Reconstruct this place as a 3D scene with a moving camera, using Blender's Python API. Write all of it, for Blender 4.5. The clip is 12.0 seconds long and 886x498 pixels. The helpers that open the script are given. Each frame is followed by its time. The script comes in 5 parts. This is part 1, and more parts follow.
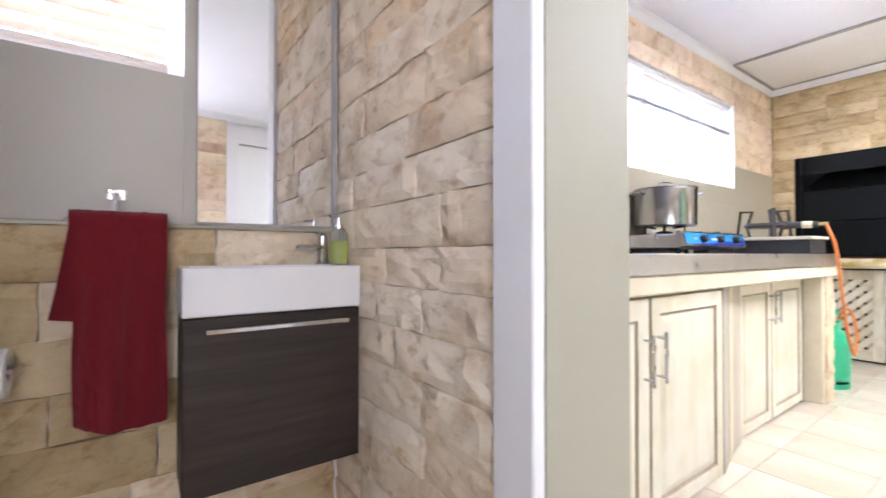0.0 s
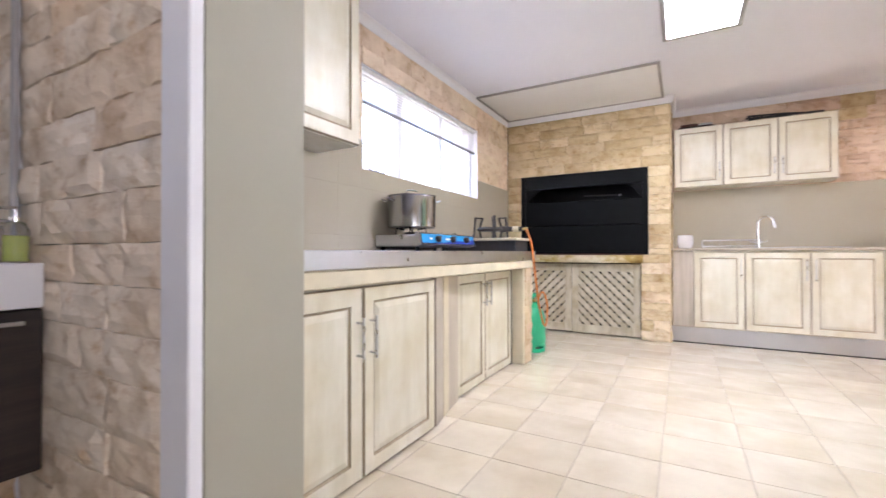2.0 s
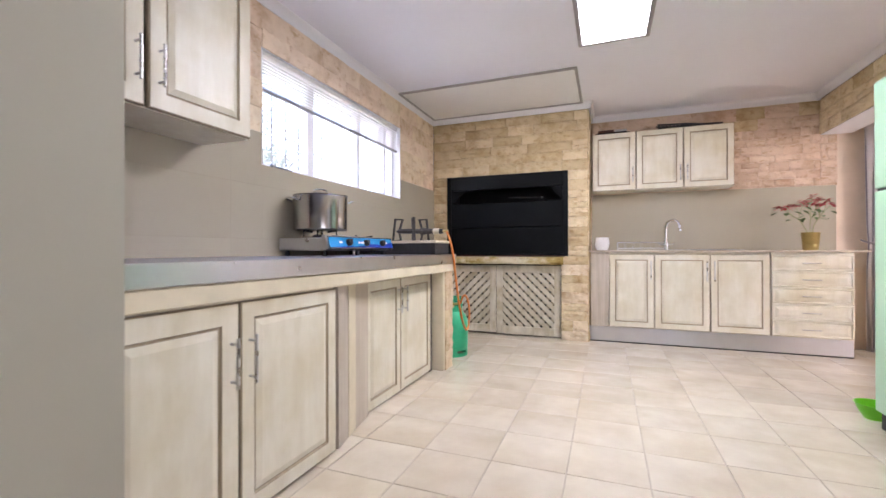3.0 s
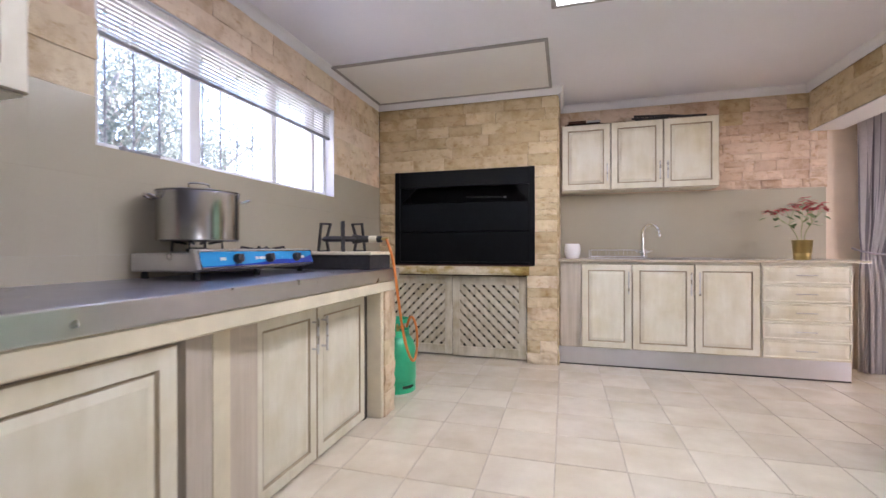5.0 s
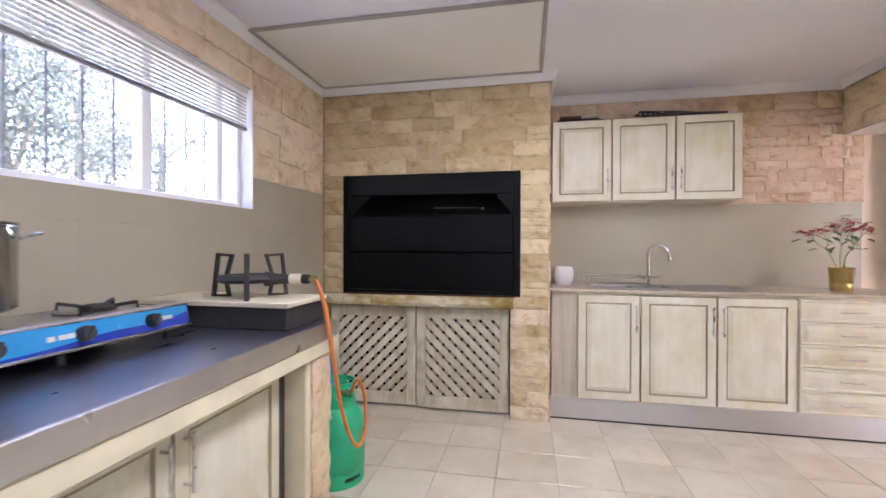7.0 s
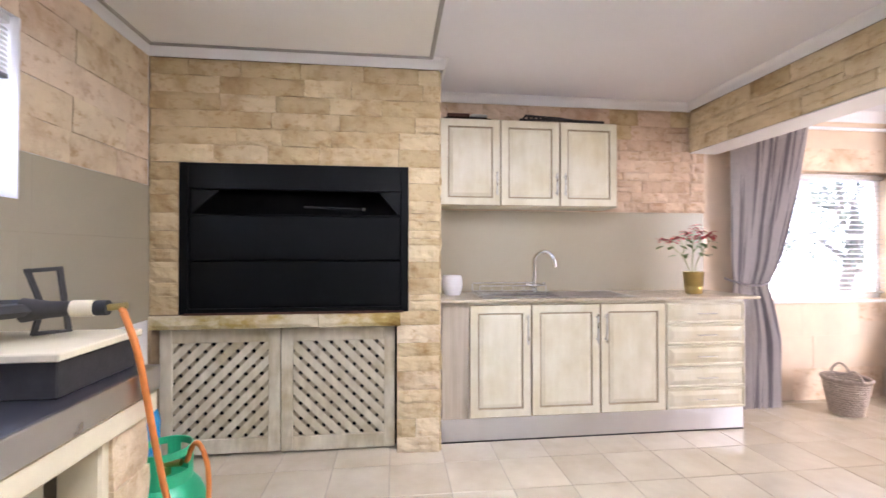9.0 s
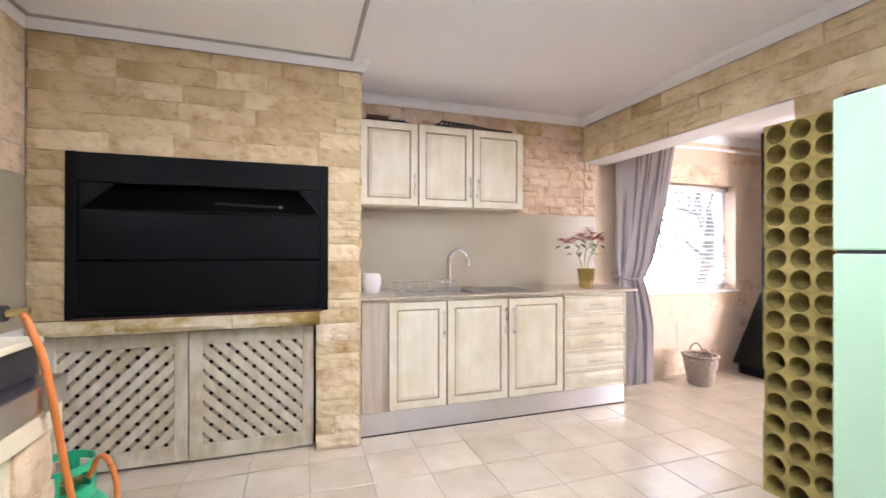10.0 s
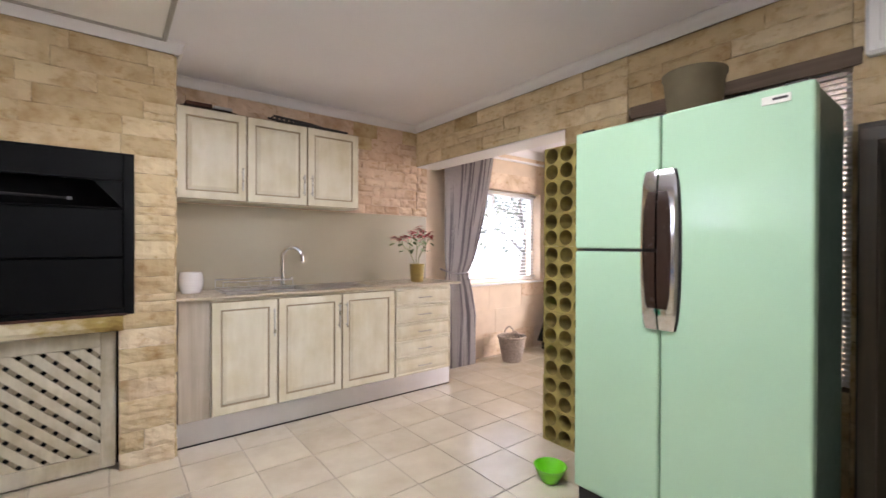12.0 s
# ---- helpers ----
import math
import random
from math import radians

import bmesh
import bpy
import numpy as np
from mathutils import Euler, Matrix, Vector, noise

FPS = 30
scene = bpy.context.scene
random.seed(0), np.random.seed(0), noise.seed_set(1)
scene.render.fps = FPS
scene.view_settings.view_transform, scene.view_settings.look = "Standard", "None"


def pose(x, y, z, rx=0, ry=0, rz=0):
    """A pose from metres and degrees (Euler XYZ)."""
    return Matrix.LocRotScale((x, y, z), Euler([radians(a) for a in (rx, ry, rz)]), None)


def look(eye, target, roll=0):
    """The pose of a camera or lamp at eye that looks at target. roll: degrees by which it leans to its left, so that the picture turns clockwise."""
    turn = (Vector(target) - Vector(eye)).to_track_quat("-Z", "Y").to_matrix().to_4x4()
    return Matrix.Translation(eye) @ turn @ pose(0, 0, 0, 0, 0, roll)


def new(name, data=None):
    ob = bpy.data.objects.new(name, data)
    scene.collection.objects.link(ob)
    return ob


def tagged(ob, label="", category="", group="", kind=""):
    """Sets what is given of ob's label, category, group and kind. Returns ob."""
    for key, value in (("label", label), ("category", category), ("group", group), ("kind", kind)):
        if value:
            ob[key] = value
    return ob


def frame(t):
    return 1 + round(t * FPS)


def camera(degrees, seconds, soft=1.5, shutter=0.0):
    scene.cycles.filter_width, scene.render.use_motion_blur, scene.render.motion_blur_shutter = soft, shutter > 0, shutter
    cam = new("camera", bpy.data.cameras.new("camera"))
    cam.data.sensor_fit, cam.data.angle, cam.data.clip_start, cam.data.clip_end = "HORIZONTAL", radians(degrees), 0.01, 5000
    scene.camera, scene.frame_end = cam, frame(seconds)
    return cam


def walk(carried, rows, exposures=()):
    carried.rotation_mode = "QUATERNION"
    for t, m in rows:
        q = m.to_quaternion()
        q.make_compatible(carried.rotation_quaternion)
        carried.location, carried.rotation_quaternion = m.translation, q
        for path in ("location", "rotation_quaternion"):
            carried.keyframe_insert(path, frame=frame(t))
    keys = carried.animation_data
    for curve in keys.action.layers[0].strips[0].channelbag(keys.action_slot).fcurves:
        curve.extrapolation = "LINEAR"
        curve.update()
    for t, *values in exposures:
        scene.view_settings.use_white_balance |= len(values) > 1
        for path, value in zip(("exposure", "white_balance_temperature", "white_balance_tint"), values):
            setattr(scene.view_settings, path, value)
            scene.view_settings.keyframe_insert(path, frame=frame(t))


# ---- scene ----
cam = camera(92.3, 12.0, shutter=0.5)
PATH = [
    (0, (-0.018, 0.034, 0.856), (1.144, 1.661, 0.879), -0.0),
    (0.5, (0.004, -0.035, 0.853), (1.332, 1.46, 0.88), -0.1),
    (1, (0.008, -0.132, 0.848), (1.491, 1.21, 0.879), -0.3),
    (1.5, (0.017, -0.213, 0.85), (1.645, 0.949, 0.872), -0.2),
    (2, (0.04, -0.296, 0.849), (1.784, 0.683, 0.865), -0.1),
    (2.5, (0.108, -0.342, 0.863), (1.936, 0.469, 0.87), 0.0),
    (3, (0.23, -0.367, 0.888), (2.096, 0.35, 0.893), -0.1),
    (3.2, (0.264, -0.383, 0.908), (2.135, 0.325, 0.91), 0.0),
    (4.8, (0.797, -0.276, 0.956), (2.716, 0.288, 0.957), 0.1),
    (5, (0.9, -0.258, 0.975), (2.823, 0.292, 0.972), -0.1),
    (5.5, (1.131, -0.224, 1.04), (3.061, 0.298, 1.042), -0.0),
    (6, (1.287, -0.205, 1.108), (3.223, 0.299, 1.099), -0.0),
    (6.5, (1.498, -0.158, 1.142), (3.438, 0.327, 1.131), -0.2),
    (6.7, (1.565, -0.119, 1.156), (3.513, 0.334, 1.145), -0.1),
    (8.3, (2.074, 0.027, 1.161), (4.074, 0.077, 1.17), -0.0),
    (8.5, (2.087, 0.032, 1.156), (4.087, 0.011, 1.171), -0.1),
    (9, (2.056, 0.069, 1.168), (4.043, -0.161, 1.185), -0.0),
    (9.5, (2.009, 0.106, 1.178), (3.956, -0.35, 1.188), -0.0),
    (10, (1.962, 0.134, 1.179), (3.859, -0.498, 1.183), 0.1),
    (10.5, (1.907, 0.149, 1.179), (3.741, -0.648, 1.18), 0.1),
    (11, (1.852, 0.131, 1.183), (3.611, -0.82, 1.18), 0.0),
    (11.5, (1.797, 0.107, 1.183), (3.464, -0.998, 1.178), 0.2),
    (12, (1.763, 0.082, 1.186), (3.34, -1.149, 1.175), 0.2),
]
walk(cam, [(t, look(eye, target, roll)) for t, eye, target, roll in PATH],
     exposures=[(0, 3.98, 6100, 19), (0.6, 3.78, 6100, 19), (1.5, 3.56, 6200, 21), (3.2, 3.08, 6250, 24), (5, 2.84, 6180, 24), (6.7, 2.92, 6180, 24), (8.5, 3.13, 6230, 23), (9.5, 3.32, 6230, 22), (10.5, 3.20, 6380, 21), (12, 2.74, 6620, 20)])

# ---- plan, in metres ----
FLOOR_TILE, TILE_X, TILE_Y = 0.305, 1.98, 0.09
Y_WIN = 1.41          # inner face of the window wall
Y_RIGHT = -2.19       # stone wall behind the refrigerator
X_BRAAI = 4.565       # face of the chimney breast
X_BACK = 5.09         # wall behind the sink
CEIL = 2.31
CORN = 2.245          # lower edge of the cornice
TOP = 0.856           # steel worktop

# ---- world and lights ----
world = bpy.data.worlds.new("sky")
scene.world = world
world.use_nodes = True
wn = world.node_tree.nodes
sky = wn.new("ShaderNodeTexSky")
sky.sky_type = 'NISHITA'
sky.sun_disc = False
sky.sun_elevation = radians(58)
sky.sun_rotation = radians(100)
wn["Background"].inputs["Strength"].default_value = 0.15
world.node_tree.links.new(sky.outputs[0], wn["Background"].inputs["Color"])


def lamp(name, kind, m, energy, color, **more):
    data = bpy.data.lights.new(name, kind)
    data.energy, data.color = energy, color
    if kind == "AREA":
        data.shape = "RECTANGLE"
        data.size, data.size_y = more["size"]
    else:
        data.angle = radians(0.6)
    ob = new(name, data)
    ob.matrix_world = m
    return ob


lamp("sun", "SUN", look((6, -2, 10), (0, 0, 0)), 4.5, (1, 0.95, 0.87))
# fill lamps added in guessed openings of the adjoining room and hall, out of view
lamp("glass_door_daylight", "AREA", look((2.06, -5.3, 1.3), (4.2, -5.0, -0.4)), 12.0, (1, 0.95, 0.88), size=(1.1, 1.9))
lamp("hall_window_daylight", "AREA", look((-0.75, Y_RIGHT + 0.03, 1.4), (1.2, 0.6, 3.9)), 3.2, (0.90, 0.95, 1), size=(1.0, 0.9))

# ---- materials ----


class Net:
    def __init__(self, name):
        self.m = bpy.data.materials.new(name)
        self.m.use_nodes = True
        self.t = self.m.node_tree
        self.p = self.t.nodes["Principled BSDF"]
        self.xyz = self.t.nodes.new("ShaderNodeTexCoord").outputs["Object"]
        self.rnd = self.t.nodes.new("ShaderNodeObjectInfo").outputs["Random"]

    def node(self, kind, **inputs):
        n = self.t.nodes.new(kind)
        for k, v in inputs.items():
            self.put(n, k.replace("_", " "), v)
        return n

    def put(self, n, key, v):
        sock = n.inputs[int(key[1:])] if key[0] == "i" and key[1:].isdigit() else n.inputs[key]
        if hasattr(v, "is_linked"):
            self.t.links.new(v, sock)
        else:
            sock.default_value = v

    def math(self, op, a, b=0.0):
        n = self.t.nodes.new("ShaderNodeMath")
        n.operation = op
        self.put(n, "i0", a)
        self.put(n, "i1", b)
        return n.outputs[0]

    def stretch(self, s):
        n = self.t.nodes.new("ShaderNodeMapping")
        self.put(n, "Vector", self.xyz)
        n.inputs["Scale"].default_value = s
        return n.outputs[0]

    def noise(self, scale, detail=4.0, s=(1, 1, 1), rough=0.55):
        n = self.t.nodes.new("ShaderNodeTexNoise")
        n.noise_dimensions = '4D'
        self.put(n, "Vector", self.stretch(s))
        self.put(n, "W", self.math("MULTIPLY", self.rnd, 60.0))
        self.put(n, "Scale", scale)
        self.put(n, "Detail", detail)
        self.put(n, "Roughness", rough)
        return n.outputs["Fac"]

    def ramp(self, fac, stops):
        n = self.t.nodes.new("ShaderNodeValToRGB")
        el = n.color_ramp.elements
        while len(el) < len(stops):
            el.new(0.5)
        for e, (at, c) in zip(el, stops):
            e.position, e.color = at, (*c, 1)
        self.put(n, "Fac", fac)
        return n.outputs["Color"]

    def mix(self, fac, a, b, mode="MIX"):
        n = self.t.nodes.new("ShaderNodeMix")
        n.data_type, n.blend_type = "RGBA", mode
        for k, v in ((0, fac), (6, a), (7, b)):
            if hasattr(v, "is_linked"):
                self.t.links.new(v, n.inputs[k])
            else:
                n.inputs[k].default_value = v if k == 0 else (*v, 1)
        return n.outputs[2]

    def bump(self, height, strength=0.3, distance=0.01):
        n = self.t.nodes.new("ShaderNodeBump")
        self.put(n, "Height", height)
        n.inputs["Strength"].default_value = strength
        n.inputs["Distance"].default_value = distance
        self.t.links.new(n.outputs[0], self.p.inputs["Normal"])

    def done(self, color, rough=0.5, metal=0.0, **more):
        self.put(self.p, "Base Color", color if hasattr(color, "is_linked") else (*color, 1))
        self.put(self.p, "Roughness", rough)
        self.put(self.p, "Metallic", metal)
        for k, v in more.items():
            self.put(self.p, k.replace("_", " "), v)
        return self.m


def span(a, b):
    return [(0.3, a), (0.7, b)]


def plain(name, color, rough=0.5, metal=0.0, wear=0.12, scale=14.0, bump=0.06, **more):
    """Paint, metal or plastic with faint mottling and a fine relief."""
    n = Net(name)
    dark = tuple(c * (1 - wear) for c in color)
    c = n.ramp(n.noise(scale, 5), span(dark, color))
    r = n.math("ADD", n.math("MULTIPLY", n.noise(scale * 2.3, 3), 0.16), rough - 0.08)
    n.bump(n.noise(scale * 9, 3), bump, 0.002)
    return n.done(c, r, metal, **more)


def stone_mat(name, a, b, c, blush, rough=0.85):
    """Split sandstone: a tone for each block, cloudy stains, fine grain."""
    n = Net(name)
    tone = n.ramp(n.rnd, [(0.0, a), (0.45, b), (0.8, c), (1.0, blush)])
    cloud = n.ramp(n.noise(5.5, 5, rough=0.6), [(0.28, (0.66, 0.53, 0.38)), (0.5, (0.97, 0.94, 0.88)), (0.75, (1.12, 1.1, 1.06))])
    fleck = n.ramp(n.noise(19.0, 5, (0.8, 0.8, 1.3), 0.65), [(0.30, (0.74, 0.62, 0.48)), (0.46, (1, 1, 1))])
    col = n.mix(1.0, n.mix(1.0, tone, cloud, "MULTIPLY"), fleck, "MULTIPLY")
    grain = n.math("ADD", n.noise(26.0, 6, rough=0.7), n.math("MULTIPLY", n.noise(140.0, 3), 0.35))
    n.bump(grain, 0.55, 0.012)
    return n.done(col, rough)


def wood_mat(name, a, b, grain=(26, 26, 1.2), rough=0.5, bump=0.12, streak=0.5, blotch=(0.88, 0.86, 0.82)):
    n = Net(name)
    g = n.noise(2.2, 7, grain, 0.6)
    col = n.ramp(g, [(0.25, a), (0.5 + 0.2 * (0.5 - streak), tuple((p + q) / 2 for p, q in zip(a, b))), (0.72, b)])
    blot = n.ramp(n.noise(5.0, 3), [(0.28, blotch), (0.58, (1, 1, 1))])
    n.bump(g, bump, 0.003)
    return n.done(n.mix(1.0, col, blot, "MULTIPLY"), rough)


def tile_mat(name, a, b, stain, rough, scale=5.0, vary=0.14, tint=((0.94, 0.93, 0.92), (1.03, 1.02, 1.0))):
    n = Net(name)
    body = n.ramp(n.noise(scale, 6, rough=0.6), span(a, b))
    veil = n.ramp(n.noise(scale * 0.45, 3), [(0.35, stain), (0.6, (1, 1, 1))])
    tint = n.ramp(n.rnd, [(0.0, tint[0]), (1.0, tint[1])])
    col = n.mix(1.0, n.mix(1.0, body, veil, "MULTIPLY"), tint, "MULTIPLY")
    n.bump(n.noise(scale * 5, 2), 0.03, 0.001)
    return n.done(col, n.math("ADD", n.math("MULTIPLY", n.noise(scale * 1.6, 2), vary), rough - vary / 2))


STONE = stone_mat("sandstone", (0.59, 0.465, 0.28), (0.65, 0.53, 0.35), (0.52, 0.40, 0.23), (0.71, 0.595, 0.415))
STONE_LIGHT = stone_mat("light_sandstone", (0.70, 0.58, 0.39), (0.74, 0.625, 0.435), (0.63, 0.51, 0.32), (0.78, 0.67, 0.48))
STONE_PALE = stone_mat("pale_sandstone", (0.76, 0.635, 0.48), (0.80, 0.70, 0.55), (0.70, 0.56, 0.40), (0.82, 0.69, 0.55))
STONE_PINK = stone_mat("pink_sandstone", (0.69, 0.53, 0.415), (0.73, 0.585, 0.475), (0.61, 0.45, 0.345), (0.77, 0.63, 0.52))
STONE_WHITE = stone_mat("whitish_sandstone", (0.87, 0.765, 0.64), (0.89, 0.80, 0.69), (0.81, 0.645, 0.47), (0.88, 0.77, 0.65))
STONE_BLUSH = stone_mat("blush_sandstone", (0.76, 0.615, 0.49), (0.80, 0.67, 0.55), (0.71, 0.555, 0.43), (0.82, 0.69, 0.58))
MORTAR = plain("mortar", (0.34, 0.255, 0.165), 0.95, wear=0.3, scale=20, bump=0.4)
FLOOR = tile_mat("floor_tile_glaze", (0.63, 0.56, 0.455), (0.74, 0.675, 0.56), (0.86, 0.83, 0.77), 0.16, 5.0)
GROUT = plain("grout", (0.53, 0.465, 0.375), 0.9, wear=0.25, scale=30, bump=0.2)
WALLTILE = tile_mat("greige_wall_tile", (0.405, 0.36, 0.275), (0.43, 0.385, 0.295), (0.985, 0.985, 0.98), 0.26, 2.0, 0.04, ((0.99, 0.99, 0.985), (1.0, 1.0, 1.0)))
MATTTILE = tile_mat("grey_washroom_tile", (0.48, 0.455, 0.405), (0.50, 0.475, 0.425), (0.985, 0.985, 0.98), 0.5, 2.0, 0.0)
lg = Net("moss_stained_plaster")
lg_base = lg.ramp(lg.noise(7.0, 5), span((0.58, 0.49, 0.31), (0.72, 0.64, 0.47)))
lg_moss = lg.ramp(lg.noise(4.5, 5, (0.6, 0.6, 1.0), 0.65), [(0.44, (1, 1, 1)), (0.56, (0.62, 0.52, 0.24)), (0.68, (0.34, 0.24, 0.08))])
lg.bump(lg.noise(30.0, 5), 0.4, 0.006)
STONE_STAINED = lg.done(lg.mix(1.0, lg_base, lg_moss, "MULTIPLY"), 0.85)
RUST = plain("rusty_steel", (0.10, 0.035, 0.018), 0.8, wear=0.6, scale=20, bump=0.3)
WHITE = plain("white_paint", (0.84, 0.83, 0.85), 0.6, wear=0.04, scale=3)
CEILING = plain("ceiling_paint", (0.87, 0.865, 0.935), 0.75, wear=0.04, scale=2.0, bump=0.03)
TAN = plain("tan_paint", (0.40, 0.38, 0.30), 0.6, wear=0.05, scale=3)
PEACH = plain("peach_plaster", (0.78, 0.63, 0.485), 0.7, wear=0.14, scale=5, bump=0.15)
CREAM = wood_mat("limed_cream_paint", (0.64, 0.59, 0.465), (0.76, 0.72, 0.605), (7, 7, 1.3), 0.36, 0.05, blotch=(0.88, 0.84, 0.73))
GLAZE = wood_mat("brown_glaze_in_grooves", (0.30, 0.235, 0.15), (0.46, 0.385, 0.27), (30, 30, 2.0), 0.5, 0.1)
# Darker copy of the lattice wood, holding the shade behind the front slats.
BACKSLAT = wood_mat("shaded_lattice_wood", (0.26, 0.21, 0.14), (0.42, 0.355, 0.26), (24, 24, 2.0), 0.7, 0.1)
GREIGE = wood_mat("greige_wood_panel", (0.40, 0.345, 0.275), (0.56, 0.49, 0.41), (20, 20, 0.6), 0.5, 0.08)
BOARD = wood_mat("tan_wood_board", (0.46, 0.385, 0.30), (0.60, 0.52, 0.42), (14, 14, 0.6), 0.5, 0.08)
SLAB = plain("cream_plaster_slab", (0.72, 0.64, 0.47), 0.55, wear=0.16, scale=8, bump=0.12)
GRANITE = plain("cream_stone_worktop", (0.62, 0.53, 0.41), 0.28, wear=0.25, scale=60, bump=0.02)
STEEL = plain("brushed_steel", (0.56, 0.55, 0.55), 0.30, 1.0, wear=0.18, scale=5, bump=0.04)
STEELTOP = plain("worn_steel_top", (0.46, 0.46, 0.55), 0.30, 1.0, wear=0.2, scale=5, bump=0.0)
# Lit copy of the top's steel: the light on the apron is in its colour.
STEEL_LIT = plain("lit_steel_edge", (0.58, 0.57, 0.57), 0.30, 1.0, wear=0.18, scale=5, bump=0.0)
POTSTEEL = plain("polished_pot_steel", (0.50, 0.49, 0.48), 0.20, 1.0, wear=0.12, scale=4, bump=0.02)
SATIN = plain("satin_steel", (0.60, 0.59, 0.57), 0.28, 1.0, wear=0.1, bump=0.0)
LATTICE = wood_mat("weathered_limed_wood", (0.51, 0.455, 0.355), (0.75, 0.69, 0.56), (11, 11, 2.2), 0.65, 0.12, blotch=(0.72, 0.66, 0.52))
CHROME = plain("chrome", (0.72, 0.72, 0.74), 0.1, 1.0, wear=0.05, bump=0.0)
PLINTH = plain("aluminium_plinth", (0.74, 0.74, 0.78), 0.36, 1.0, wear=0.1, scale=4, bump=0.03)
BLACK = plain("black_steel", (0.004, 0.0045, 0.0055), 0.48, wear=0.4, scale=9, bump=0.08, Specular_IOR_Level=0.13)
# Soot in the barbecue; the same black paints the shade behind the lattice.
SOOT_AND_SHADE = plain("soot_and_niche_shade", (0.006, 0.006, 0.007), 0.9, wear=0.3)
IRON = plain("cast_iron", (0.035, 0.032, 0.032), 0.6, wear=0.4, scale=40, bump=0.3)
RUBBER = plain("black_rubber", (0.02, 0.02, 0.022), 0.6, wear=0.2)
mn = Net("mint_enamel")
MINT = mn.done(mn.ramp(mn.noise(3.0, 3), span((0.415, 0.635, 0.455), (0.435, 0.66, 0.475))), 0.07)
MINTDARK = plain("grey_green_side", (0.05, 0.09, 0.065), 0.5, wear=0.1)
BROWN = plain("dark_brown_plastic", (0.035, 0.020, 0.015), 0.25, wear=0.2, Specular_IOR_Level=0.25)
GREEN = plain("green_gas_bottle_paint", (0.025, 0.50, 0.25), 0.38, wear=0.25, scale=9)
BLUE = plain("blue_enamel", (0.025, 0.29, 0.62), 0.25, wear=0.2, scale=7)
BLUEDARK = plain("deep_blue_print", (0.02, 0.05, 0.34), 0.25, wear=0.15, scale=7)
ORANGE = plain("orange_rubber", (0.74, 0.23, 0.05), 0.5, wear=0.2)
RED = plain("red_plastic", (0.55, 0.02, 0.03), 0.4, wear=0.2)
TOWEL = plain("red_terry", (0.17, 0.002, 0.008), 0.95, wear=0.22, scale=110, bump=0.7, Sheen_Weight=0.08)
LIME = plain("lime_plastic", (0.18, 0.72, 0.02), 0.35, wear=0.15)
PORCELAIN = plain("white_porcelain", (0.82, 0.81, 0.82), 0.2, wear=0.03, bump=0.01)
WENGE = wood_mat("dark_wenge", (0.010, 0.006, 0.004), (0.052, 0.032, 0.024), (1.2, 22, 22), 0.6, 0.1)
GOLD = plain("brass_foil", (0.62, 0.49, 0.20), 0.34, 1.0, wear=0.2, scale=10)
PETAL = plain("red_petal", (0.56, 0.04, 0.045), 0.6, wear=0.4)
LEAF = plain("green_leaf", (0.16, 0.24, 0.08), 0.55, wear=0.4)
STEM = plain("plant_stem", (0.34, 0.34, 0.18), 0.7, wear=0.3)
CLOTH = plain("lilac_grey_cloth", (0.78, 0.73, 0.73), 0.9, wear=0.12, scale=40, bump=0.3, Sheen_Weight=0.2)
CLOTHDARK = plain("grey_cloth_stripe", (0.34, 0.305, 0.335), 0.9, wear=0.12, scale=40, bump=0.3)
WICKER = plain("greyed_wicker", (0.47, 0.38, 0.32), 0.8, wear=0.45, scale=50, bump=0.5)
RACK = plain("ochre_concrete", (0.44, 0.35, 0.11), 0.95, wear=0.5, scale=13, bump=0.5)
GRATEY = plain("grey_metal_trim", (0.40, 0.38, 0.37), 0.5, wear=0.12)
HATCH = plain("cream_board", (0.875, 0.865, 0.85), 0.7, wear=0.04, scale=3)
SLAT = plain("white_blind_slat", (0.70, 0.68, 0.66), 0.4, wear=0.08)
RAILDARK = plain("grey_blind_rail", (0.22, 0.21, 0.21), 0.4, wear=0.1)
BARGREY = plain("grey_bar_paint", (0.12, 0.11, 0.11), 0.5, wear=0.2)
BARK = plain("bark", (0.24, 0.22, 0.20), 0.9, wear=0.4, scale=12, bump=0.6)
# Ground colour is raised to throw sunlight up at the ceiling.
BOUNCE_GROUND = plain("pale_bounce_ground", (0.44, 0.42, 0.38), 0.9, wear=0.4, scale=2)
# Cupboard wood, used too for strips that paint shade into cabinet gaps.
DARKWOOD_AND_SHADE = wood_mat("dark_wood_and_gap_shade", (0.03, 0.022, 0.014), (0.075, 0.055, 0.035), (20, 20, 0.8), 0.4)
OLDWOOD = wood_mat("weathered_brown_wood", (0.09, 0.06, 0.04), (0.17, 0.12, 0.08), (1.0, 24, 24), 0.7)
CLAY = plain("olive_clay", (0.17, 0.135, 0.075), 0.8, wear=0.3, scale=10, bump=0.2)
LABEL = plain("off_white_label", (0.72, 0.72, 0.66), 0.4, wear=0.03)
SOAP = plain("yellow_green_liquid", (0.72, 0.82, 0.12), 0.25, wear=0.05)
CLEAR = Net("clear_plastic").done((0.9, 0.92, 0.92), 0.08, Transmission_Weight=0.9, IOR=1.3)
PANE = Net("window_glass").done((1, 1, 1), 0.0, Transmission_Weight=1.0, IOR=1.02)
tg = Net("textured_glass")
tg.bump(tg.noise(60.0, 3), 0.9, 0.02)
TEXTURED = tg.done((0.80, 0.84, 0.90), 0.12, Transmission_Weight=1.0, IOR=1.35)
